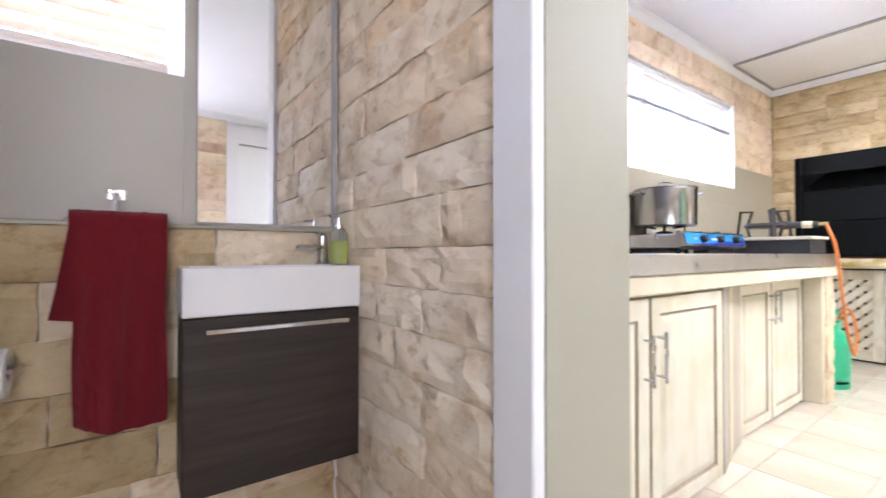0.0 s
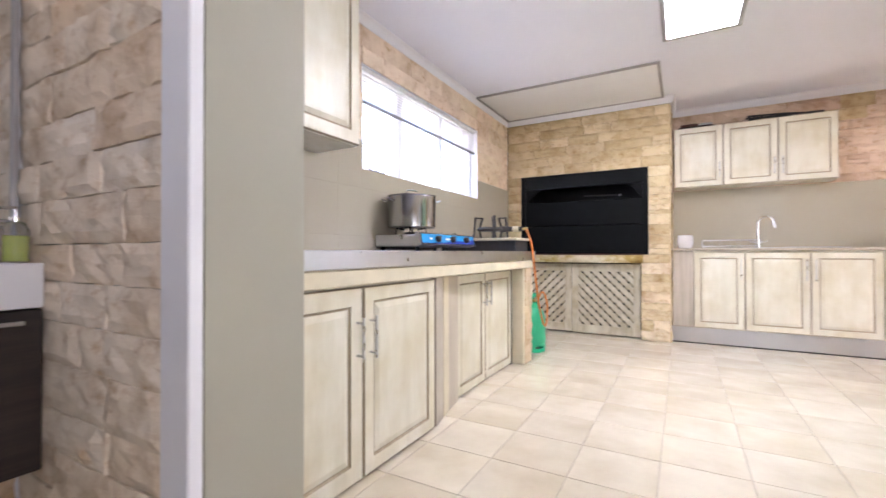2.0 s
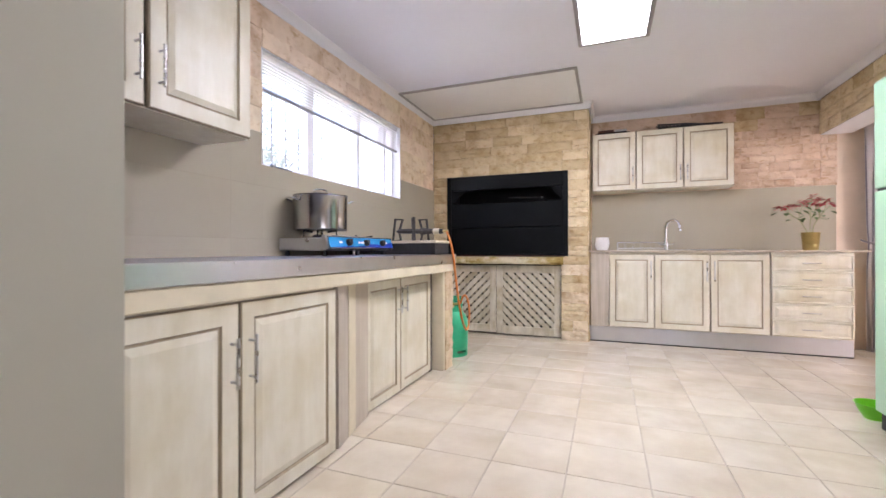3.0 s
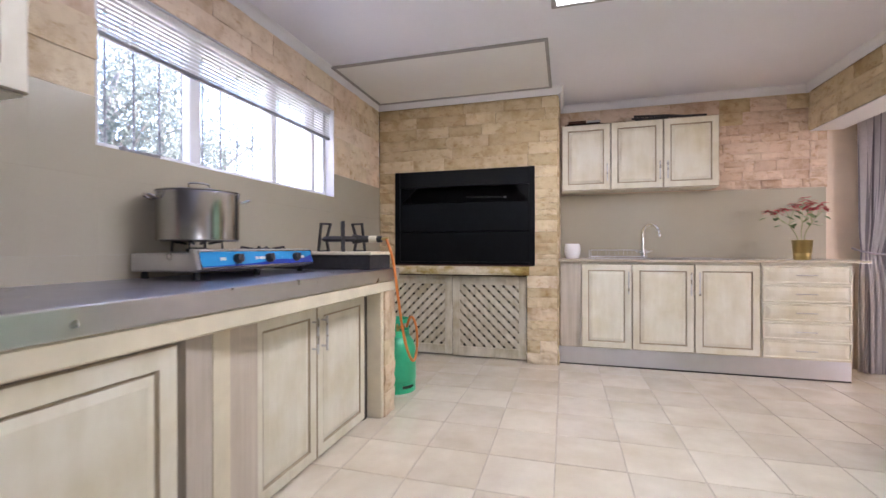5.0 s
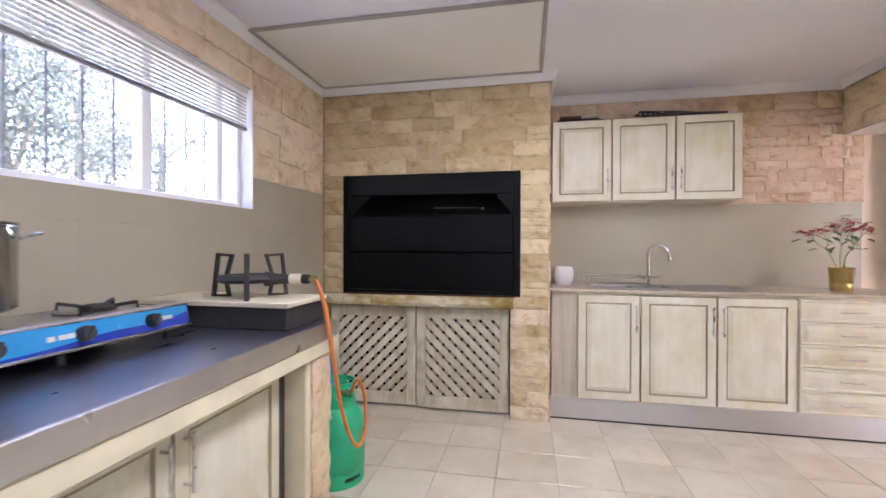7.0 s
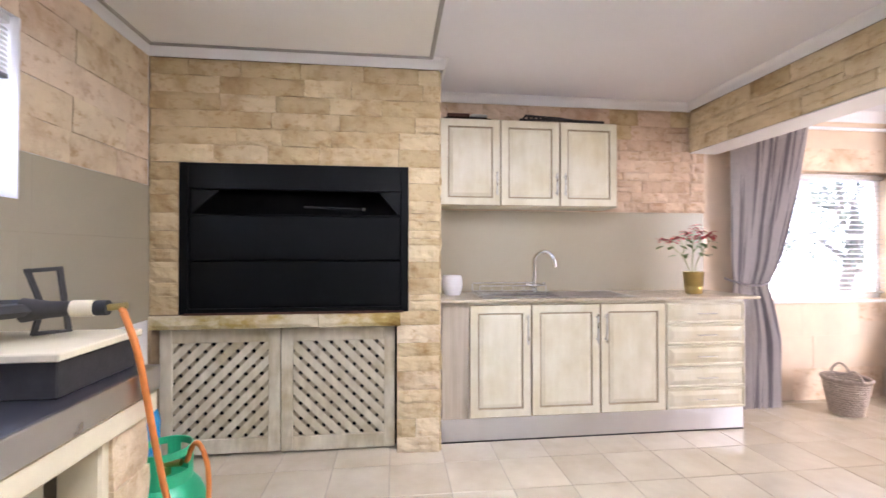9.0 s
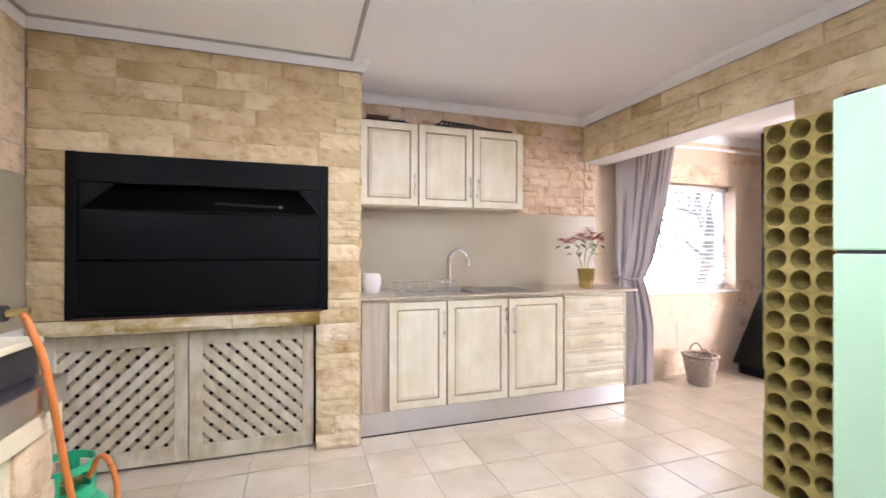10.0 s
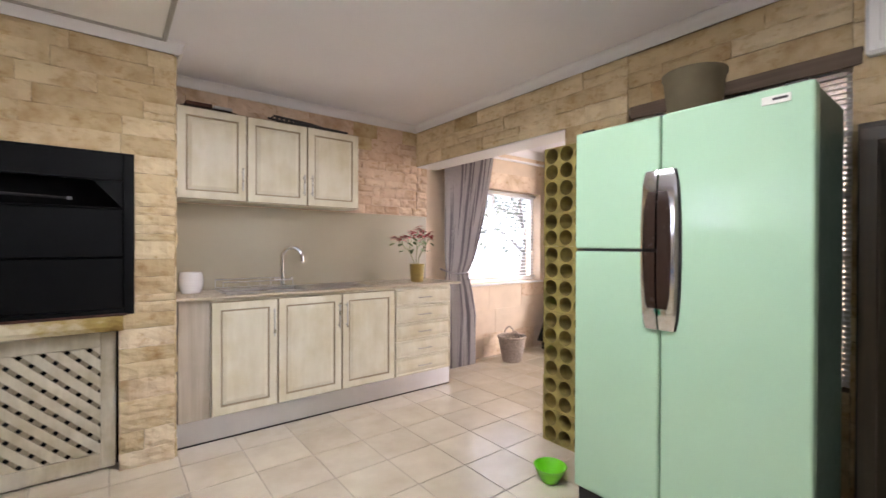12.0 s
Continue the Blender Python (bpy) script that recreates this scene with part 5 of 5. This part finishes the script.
for key, a, b, z0, z1 in (("r", f0, fm - 0.003, fb, ft), ("u", fm + 0.003, f1, fs_ + 0.006, ft), ("l", fm + 0.003, f1, fb, fs_ - 0.006)):
    doors[key] = part("door", box(a, b, fy - 0.058, fy, z0, z1, 0.008, seg=2), MINT, fr)
part("gasket", joined(box(f0 + 0.01, f1 - 0.01, fy - 0.066, fy - 0.058, fb, ft - 0.01), box(fm, f1 - 0.006, fy - 0.058, fy - 0.012, fs_ - 0.005, fs_ + 0.005)), RUBBER, fr, "dark door seal")
part("kick_plate", box(f0 + 0.01, f1 - 0.01, fy - 0.09, fy - 0.02, 0.02, fb - 0.008, 0.004), RUBBER, fr, "black ventilated kick plate")
for x in (f0 + 0.06, f1 - 0.06):
    for y in (fy - 0.08, -1.97):
        part("foot", lathe([(0, 0), (0.02, 0), (0.018, 0.032), (0, 0.032)], (x, y, 0), 12), RUBBER, fr, "", 40)
for x in (f0 + 0.05, f1 - 0.05):
    part("hinge_cap", box(x - 0.03, x + 0.03, fy - 0.09, fy - 0.02, ft - 0.001, ft + 0.012, 0.003), RUBBER, fr, "dark hinge cap")


def handle_half(key, side, wide, z0, z1, deep, pad):
    """Half of the lens-shaped handle between z0 and z1, bowed outwards and rounded off at its ends."""
    lo, hi = 0.870 + pad, 1.481 - pad
    z0, z1 = max(z0, lo), min(z1, hi)
    bm, sec, n = bmesh.new(), [], 16
    a_in = fm + side * 0.0035
    for k in range(n + 1):
        z = z0 + (z1 - z0) * k / n
        s = abs(2 * (z - lo) / (hi - lo) - 1)
        w = wide * (1 - 0.17 * s ** 2 - 0.10 * s ** 14)
        y = deep * (1 - 0.5 * s ** 5)
        o = a_in + side * w
        ring = [(a_in, -0.001), (o, -0.001), (o, y * 0.55), (o - side * w * 0.10, y * 0.86), (o - side * w * 0.28, y), (a_in, y)]
        sec.append([bm.verts.new((px, fy + py, z)) for px, py in ring])
    for p, q in zip(sec, sec[1:]):
        for k in range(6):
            bm.faces.new((p[k], p[(k + 1) % 6], q[(k + 1) % 6], q[k]))
    bm.faces.new(sec[0])
    bm.faces.new(sec[-1])
    return bm


for key, side, z0, z1 in (("r", -1, 0.870, 1.481), ("u", 1, fs_ + 0.006, 1.481), ("l", 1, 0.870, fs_ - 0.006)):
    wide = 0.071 if side < 0 else 0.067
    part("handle_base", handle_half(key, side, wide + 0.005, z0, z1, 0.012, -0.004), RUBBER, doors[key], "black edge round the handle", 25)
    part("handle", handle_half(key, side, wide, z0, z1, 0.030, 0.0), CHROME, doors[key], "chrome handle surround", 25)
    part("grip", handle_half(key, side, wide * 0.78, z0, z1, 0.036, 0.05), BROWN, doors[key], "dark brown grip", 25)
part("badge", box(2.142, 2.218, fy, fy + 0.004, 1.644, 1.671, 0.001), LABEL, doors["r"], "small off-white badge")
part("badge_print", box(2.149, 2.189, fy + 0.004, fy + 0.0055, 1.655, 1.663), RUBBER, doors["r"], "dark bars of print")
solid("planter", lathe([(0, 0), (0.093, 0), (0.097, 0.01), (0.118, 0.213), (0.125, 0.224), (0.125, 0.238), (0.112, 0.238), (0.09, 0.02), (0, 0.02)], (2.55, -1.905, ft), 36), CLAY, "olive brown planter on top of the refrigerator", "planter", smooth=40, at=(2.55, -1.905, ft))
solid("alarm_box", joined(box(1.72, 2.05, Y_RIGHT + 0.012, Y_RIGHT + 0.07, 1.90, 2.16, 0.012), box(1.76, 2.01, Y_RIGHT + 0.07, Y_RIGHT + 0.074, 1.94, 2.12, 0.002)), PORCELAIN, "white box fixed high on the stone wall", "wall box", at=(1.88, Y_RIGHT, 1.9))

cb = thing("cupboard", (1.78, -2.1, 0), "dark wooden cupboard against the wall beside the refrigerator", "cupboard")
part("body", box(1.50, 2.06, Y_RIGHT + 0.024, -2.07, 0.0, 1.64, 0.004), DARKWOOD_AND_SHADE, cb)
for x0_, x1_ in ((1.505, 1.777), (1.783, 2.055)):
    bm = panel_door(x1_ - x0_, 1.60, 0.018, 0.05)
    bm.transform(pose(x1_, -2.07, 0.02, 0, 0, 180))
    part("door", bm, [DARKWOOD_AND_SHADE, DARKWOOD_AND_SHADE], cb)

# ---- wine rack of concrete blocks ----
wr = thing("wine_rack", (3.1, -2.11, 0), "tall wine rack of stacked ochre concrete blocks with round holes", "wine rack")
PITCH, RH, COLS = 0.1045, 0.0455, 6
BH = 1.787 / 9


def rack_block(z0, x1, y):
    bm = bmesh.new()
    n = 16
    for c in range(COLS):
        for r in range(2):
            cx, cz = x1 - PITCH * (c + 0.5) - 0.004, z0 + BH * (0.26 + 0.48 * r)
            hw, lo, hi = PITCH / 2, (z0 + 0.001 if r == 0 else z0 + BH / 2), (z0 + BH / 2 if r == 0 else z0 + BH - 0.001)
            outer, inner, deep = [], [], []
            for k in range(n):
                a = 2 * math.pi * k / n + math.pi / n
                dx, dz = math.cos(a), math.sin(a)
                s = min(hw / abs(dx), ((hi - cz) if dz > 0 else (cz - lo)) / abs(dz))
                outer.append(bm.verts.new((cx + dx * s, y, cz + dz * s)))
                inner.append(bm.verts.new((cx + dx * RH, y, cz + dz * RH)))
                deep.append(bm.verts.new((cx + dx * RH, y - 0.14, cz + dz * RH)))
            for k in range(n):
                j = (k + 1) % n
                bm.faces.new((outer[k], outer[j], inner[j], inner[k]))
                bm.faces.new((inner[k], inner[j], deep[j], deep[k]))
            corners = [(cx - hw, lo), (cx + hw, lo), (cx + hw, hi), (cx - hw, hi)]
            for p, q in corners:
                near = sorted(outer, key=lambda v: (v.co.x - p) ** 2 + (v.co.z - q) ** 2)[:2]
                bm.faces.new((near[0], bm.verts.new((p, y, q)), near[1]))
            bm.faces.new(deep)
    x0 = x1 - PITCH * COLS - 0.008
    sides = box(x0, x1, y - 0.15, y - 0.0005, z0 + 0.001, z0 + BH - 0.001)
    bmesh.ops.delete(sides, geom=[f for f in sides.faces if f.normal.y > 0.5], context="FACES")
    bm = joined(sides, bm)
    bmesh.ops.remove_doubles(bm, verts=bm.verts[:], dist=0.0008)
    return bm


for i in range(9):
    jit = 0.003 * math.sin(i * 2.3)
    bm = rack_block(i * BH, 3.454 + jit, -2.03 + 0.002 * math.cos(i * 1.7))
    part("block", bm, RACK, wr)

# lime bowl on the floor
solid("bowl", lathe([(0, 0), (0.042, 0), (0.045, 0.006), (0.07, 0.05), (0.078, 0.075), (0.083, 0.078), (0.08, 0.08), (0.074, 0.076), (0.066, 0.05), (0.04, 0.012), (0, 0.01)], (3.124, -1.676, 0.001), 36), LIME, "lime green plastic bowl on the floor tiles", "bowl", smooth=50, at=(3.124, -1.676, 0.001))

# ---- adjoining room ----
cu = thing("curtain", (4.98, -2.7, 0), "lilac grey striped curtain tied back at the far window", "curtain")
bm = bmesh.new()
NU, NV = 240, 44
cols = []
for i in range(NU + 1):
    u = i / NU
    col_ = []
    for j in range(NV + 1):
        v = j / NV
        z = 2.13 * v + 0.004
        if z > 0.93:
            k = (z - 0.93) / (2.13 - 0.93)
            y0, y1 = -2.46 - 0.03 * (1 - k), -2.74 - 0.34 * (k ** 0.75)
        else:
            k = 1 - z / 0.93
            y0, y1 = -2.49 + 0.01 * k, -2.74 - 0.10 * min(1, k * 2.2)
        pin = 1 - 0.55 * math.exp(-((z - 0.93) / 0.12) ** 2)
        amp = 0.042 * pin
        ph = u * 2 * math.pi * 15 + 0.6 * math.sin(v * 3 + u * 7)
        col_.append(bm.verts.new((4.985 + amp * math.sin(ph) + 0.012 * math.sin(u * 40 + v * 5), y0 + (y1 - y0) * u + 0.006 * math.cos(ph), z)))
    cols.append(col_)
for i in range(NU):
    for j in range(NV):
        bm.faces.new((cols[i][j], cols[i + 1][j], cols[i + 1][j + 1], cols[i][j + 1])).material_index = 1 if i % 9 in (2, 3) or i % 18 in (12, 13, 14) else 0
part("cloth", bm, [CLOTH, CLOTHDARK], cu, "", 60)
part("tie_back", tube(curve([(5.07, -2.47, 0.97), (4.98, -2.47, 0.95), (4.935, -2.56, 0.925), (4.945, -2.70, 0.93), (5.01, -2.77, 0.95), (5.08, -2.72, 0.97)], 5), 0.008, 8), CLOTHDARK, cu, "", 60)
solid("curtain_rail", tube([(5.02, -2.51, 2.145), (5.02, -4.25, 2.145)], 0.014, 10), WHITE, "white curtain rail over the far window", "curtain rail", smooth=40, at=(5.02, -3.4, 2.145))
cladding(back, [(-5.9, -2.5, 0.0, FARWIN[2] - 0.03), (-5.9, FARWIN[0], FARWIN[2] - 0.03, FARWIN[3]), (-5.9, -2.5, FARWIN[3], 2.21)], sink_side, [PEACH, STONE_BLUSH, PEACH], 16, 0.27, (0.5, 1.0), 0.006, 0.002)

BK = Vector((4.80, -3.20, 0.0))
bs = thing("basket", BK, "round wicker basket with loop handles on the floor", "basket")
wv = bmesh.new()
for k in range(15):
    z = 0.010 + k * 0.0165
    r = 0.086 + 0.045 * (z / 0.245)
    tube([BK + Vector(((r + 0.005 * (1 if (i + k) % 2 else -1)) * math.cos(2 * math.pi * i / 44), (r + 0.005 * (1 if (i + k) % 2 else -1)) * math.sin(2 * math.pi * i / 44), z)) for i in range(44)], 0.0074, 6, wv, closed=True)
part("weave", wv, WICKER, bs, "", 60)
st = bmesh.new()
for i in range(22):
    a = 2 * math.pi * i / 22
    o = Vector((math.cos(a), math.sin(a), 0))
    tube([BK + o * 0.087 + Vector((0, 0, 0.004)), BK + o * 0.133 + Vector((0, 0, 0.255))], 0.0045, 6, st)
part("stakes", st, WICKER, bs)
part("rim", tube([BK + Vector((0.137 * math.cos(2 * math.pi * i / 40), 0.137 * math.sin(2 * math.pi * i / 40), 0.255 + 0.003 * (i % 2))) for i in range(40)], 0.013, 8, closed=True), WICKER, bs, "thick braided rim", 60)
part("base", lathe([(0, 0.001), (0.086, 0.001), (0.086, 0.012), (0, 0.012)], BK, 28), WICKER, bs)
for s in (-0.62, -0.62 + math.pi):
    o, t = Vector((math.cos(s), math.sin(s), 0)), Vector((-math.sin(s), math.cos(s), 0))
    part("handle", tube(curve([BK + o * 0.137 + t * 0.05 + Vector((0, 0, 0.25)), BK + o * 0.14 + t * 0.04 + Vector((0, 0, 0.30)), BK + o * 0.14 + Vector((0, 0, 0.335)), BK + o * 0.14 - t * 0.04 + Vector((0, 0, 0.30)), BK + o * 0.137 - t * 0.05 + Vector((0, 0, 0.25))], 4), 0.008, 8), WICKER, bs, "loop handle", 60)

SX, SY = 4.74, -4.31
fs = thing("freestanding_fireplace", (SX, SY, 0), "black steel freestanding fireplace with a straight flue", "fireplace")


def frustum(w0, d0, z0, w1, d1, z1):
    bm = bmesh.new()
    a = [bm.verts.new((SX + s * d0, SY + t * w0, z0)) for s, t in ((-1, -1), (1, -1), (1, 1), (-1, 1))]
    b = [bm.verts.new((SX + s * d1, SY + t * w1, z1)) for s, t in ((-1, -1), (1, -1), (1, 1), (-1, 1))]
    bm.faces.new(a)
    bm.faces.new(b)
    for k in range(4):
        bm.faces.new((a[k], a[(k + 1) % 4], b[(k + 1) % 4], b[k]))
    bmesh.ops.bevel(bm, geom=bm.edges[:], offset=0.008, segments=2, affect="EDGES")
    return bm


part("base", frustum(0.44, 0.22, 0.0, 0.44, 0.22, 0.10), BLACK, fs)
part("hood", frustum(0.50, 0.24, 0.10, 0.25, 0.15, 0.78), BLACK, fs, "tapering steel hood")
part("flue", frustum(0.245, 0.145, 0.78, 0.245, 0.145, CEIL - 0.001), BLACK, fs, "straight black flue")

# ---- washroom ----
VX0, VX1, VY = 0.063, 0.512, 1.19
vn = thing("vanity_unit", (0.29, 1.3, 0.30), "dark wood-grain vanity unit hung under the basin", "vanity unit")
part("body", box(VX0 + 0.004, VX1 - 0.004, VY + 0.028, Y_WIN - 0.035, 0.27, 0.702, 0.002), WENGE, vn)
vd = part("drawer_front", box(VX0 + 0.002, VX1 - 0.002, VY + 0.008, VY + 0.026, 0.272, 0.700, 0.002), WENGE, vn)
part("handle", joined(box(0.112, 0.468, VY - 0.018, VY - 0.004, 0.663, 0.675, 0.002), joined(box(0.125, 0.14, VY - 0.006, VY + 0.01, 0.665, 0.673), box(0.44, 0.455, VY - 0.006, VY + 0.01, 0.665, 0.673))), CHROME, vd, "long satin steel bar handle")
bs2 = thing("basin", (0.29, 1.3, 0.704), "white rectangular ceramic basin on the vanity", "basin")
part("apron", box(VX0, VX1, VY, VY + 0.03, 0.704, 0.823, 0.006, seg=2), PORCELAIN, bs2, "white glazed front")
rimb = joined(box(VX0 + 0.026, VX1 - 0.026, VY + 0.031, VY + 0.04, 0.72, 0.822, 0.003), joined(box(VX0, VX1, Y_WIN - 0.075, Y_WIN - 0.034, 0.704, 0.823, 0.004), joined(box(VX0, VX0 + 0.025, VY + 0.01, Y_WIN - 0.05, 0.704, 0.8225, 0.003), joined(box(VX1 - 0.025, VX1, VY + 0.01, Y_WIN - 0.05, 0.704, 0.8225, 0.003), box(VX0 + 0.01, VX1 - 0.01, VY + 0.01, Y_WIN - 0.05, 0.704, 0.735)))))
part("bowl", rimb, PORCELAIN, bs2)
bt = thing("basin_tap", (0.455, 1.352, 0.823), "small chrome basin tap with a square spout", "tap")
part("body", lathe([(0, 0), (0.022, 0), (0.022, 0.008), (0.017, 0.012), (0.017, 0.09), (0, 0.094)], (0.455, 1.352, 0.823), 20), CHROME, bt, "", 40)
part("spout", box(0.37, 0.462, 1.334, 1.362, 0.868, 0.885, 0.005), CHROME, bt)
part("lever", box(0.43, 0.475, 1.338, 1.366, 0.916, 0.928, 0.004, m=None), CHROME, bt)
sp = thing("soap_dispenser", (0.478, 1.275, 0.823), "clear soap dispenser half full of yellow-green soap", "soap dispenser")
part("bottle", lathe([(0, 0.001), (0.026, 0.001), (0.027, 0.09), (0.018, 0.108), (0.010, 0.112), (0, 0.112)], (0.478, 1.275, 0.823), 24), CLEAR, sp, "", 40)
part("soap", lathe([(0, 0.004), (0.0245, 0.004), (0.0245, 0.072), (0, 0.072)], (0.478, 1.275, 0.823), 20), SOAP, sp, "yellow-green liquid", 40)
part("pump", joined(lathe([(0, 0.11), (0.011, 0.11), (0.011, 0.122), (0.004, 0.124), (0.004, 0.15), (0, 0.15)], (0.478, 1.275, 0.823), 14), tube([(0.478, 1.275, 0.972), (0.445, 1.262, 0.968)], 0.0045, 8)), CHROME, sp, "", 40)
mr = thing("mirror", (0.31, Y_WIN - 0.02, 0.942), "tall mirror over the basin", "mirror")
part("glass", box(0.112, 0.497, Y_WIN - 0.0215, Y_WIN - 0.018, 0.945, 2.1), MIRROR, mr, "silvered glass")
part("backing", box(0.110, 0.499, Y_WIN - 0.018, Y_WIN - 0.0105, 0.943, 2.102), RAILDARK, mr)
part("edge_strip", box(0.498, 0.514, Y_WIN - 0.03, Y_WIN - 0.0105, 0.943, 2.102, 0.002), GRATEY, mr, "grey edge strip")
part("edge_strip", box(0.110, 0.499, Y_WIN - 0.024, Y_WIN - 0.0105, 0.938, 0.945, 0.001), GRATEY, mr, "grey edge strip")
tr_ = thing("towel_rail", (-0.06, Y_WIN - 0.01, 1.0), "small chrome towel holder on the tiled wall", "towel holder")
part("plate", box(-0.085, -0.045, Y_WIN - 0.022, Y_WIN - 0.0105, 0.99, 1.02, 0.003), SATIN, tr_)
part("arm", joined(box(-0.075, -0.060, 1.33, Y_WIN - 0.02, 1.000, 1.010, 0.003), tube([(-0.16, 1.335, 0.935), (0.045, 1.335, 0.935)], 0.006, 8, tube([(-0.0675, 1.335, 1.003), (-0.0675, 1.335, 0.935)], 0.005, 8))), SATIN, tr_)
bm = bmesh.new()
NU, thick, top = 44, 0.014, 0.938
prof = [("f", k / 44) for k in range(45)] + [("a", k / 8) for k in range(1, 8)] + [("b", k / 20) for k in range(21)]


def towel_point(side, q, u, inset):
    long_f, long_b = 0.488 + 0.022 * math.sin(math.pi * (0.12 + 0.8 * u)) - 0.018 * (1 - u) ** 3, 0.235 + 0.02 * u
    if side == "f":
        fall, y = long_f * (1 - q), -0.023
    elif side == "a":
        fall, y = -0.022 * math.sin(q * math.pi), -0.023 * math.cos(q * math.pi)
    else:
        fall, y = long_b * q, 0.023
    sag = min(1.0, max(0.0, fall) * 4)
    wave = (0.0105 * math.sin(u * 9.5 + 0.8 + fall * 2.2) + 0.004 * math.sin(u * 21 + fall * 6)) * sag
    fluff = 0.0048 * noise.noise(Vector((u * 26, fall * 90, 3.0 if side == "b" else 0.0))) if inset == 0.0 else 0.0
    x = -0.150 + 0.190 * u + 0.010 * sag * (1 - u) * (1 if side == "f" else 0) + 0.003 * math.sin(fall * 14 + u * 2) * sag - (0.040 * sag * (1 - u) if side == "b" else 0.0)
    sgn = 1 if side == "b" else -1
    if side == "a":
        k_ = 1 - inset / 0.024
        return (x, 1.335 + y * k_, top - fall * k_ + fluff)
    return (x, 1.335 + y - sgn * (inset - fluff) + (wave if side == "f" else wave * 0.4), top - max(fall, 0.0))


loops = []
for i in range(NU + 1):
    u = i / NU
    puff = thick * (0.55 + 0.45 * min(1.0, 6 * min(u, 1 - u)))
    loops.append([bm.verts.new(towel_point(s_, q_, u, 0.0)) for s_, q_ in prof] + [bm.verts.new(towel_point(s_, q_, u, puff)) for s_, q_ in reversed(prof)])
n_ = len(loops[0])
for p_, q_ in zip(loops, loops[1:]):
    for k in range(n_):
        bm.faces.new((p_[k], p_[(k + 1) % n_], q_[(k + 1) % n_], q_[k]))
half_ = n_ // 2
for e_ in (loops[0], loops[-1]):
    for k in range(half_ - 1):
        bm.faces.new((e_[k], e_[k + 1], e_[n_ - 2 - k], e_[n_ - 1 - k]))
solid("towel", bm, TOWEL, "thick dark red terry towel hanging from its holder", "towel", smooth=70, at=(-0.06, 1.335, 0.948))
tp = thing("toilet_roll", (-0.31, 1.33, 0.57), "white toilet roll on a wall holder", "toilet roll")
part("roll", lathe([(0.02, -0.05), (0.052, -0.05), (0.054, -0.046), (0.054, 0.046), (0.052, 0.05), (0.02, 0.05), (0.02, -0.05)], (0, 0, 0), 28, m=pose(-0.295, 1.325, 0.60, 0, 90, 0)), PORCELAIN, tp, "soft white paper", 40)
part("holder", tube([(-0.37, 1.325, 0.60), (-0.24, 1.325, 0.60), (-0.235, 1.39, 0.60)], 0.008, 8), CHROME, tp, "", 40)

# ---- floor tiles, one by one ----
floor = setting("floor", box(-1.95, X_BACK + 0.2, -6.1, 1.66, -0.006, -0.0045), GROUT, "beige glazed floor tiles with brown grout", "floor")
half, gap = FLOOR_TILE / 2, 0.0021
tm = mesh_of(box(-half + gap, half - gap, -half + gap, half - gap, -0.004, 0.0, 0.0016), "tile", FLOOR)
rest = bmesh.new()
i0, i1 = math.floor((-1.9 - TILE_X) / FLOOR_TILE), math.ceil((X_BACK + 0.2 - TILE_X) / FLOOR_TILE)
j0, j1 = math.floor((-6.0 - TILE_Y) / FLOOR_TILE), math.ceil((1.5 - TILE_Y) / FLOOR_TILE)
for i in range(i0, i1):
    for j in range(j0, j1):
        x, y = TILE_X + (i + 0.5) * FLOOR_TILE, TILE_Y + (j + 0.5) * FLOOR_TILE
        if 0.55 < x and -3.7 < y < 1.1:
            o = new("tile", tm)
            o.parent = floor
            o.location = (x, y, 0)
        else:
            rest.from_mesh(tm)
            rest.verts.ensure_lookup_table()
            for v in rest.verts[-len(tm.vertices):]:
                v.co += Vector((x, y, 0))
part("tiles", rest, FLOOR, floor, "remaining floor tiles")["kind"] = "stuff"
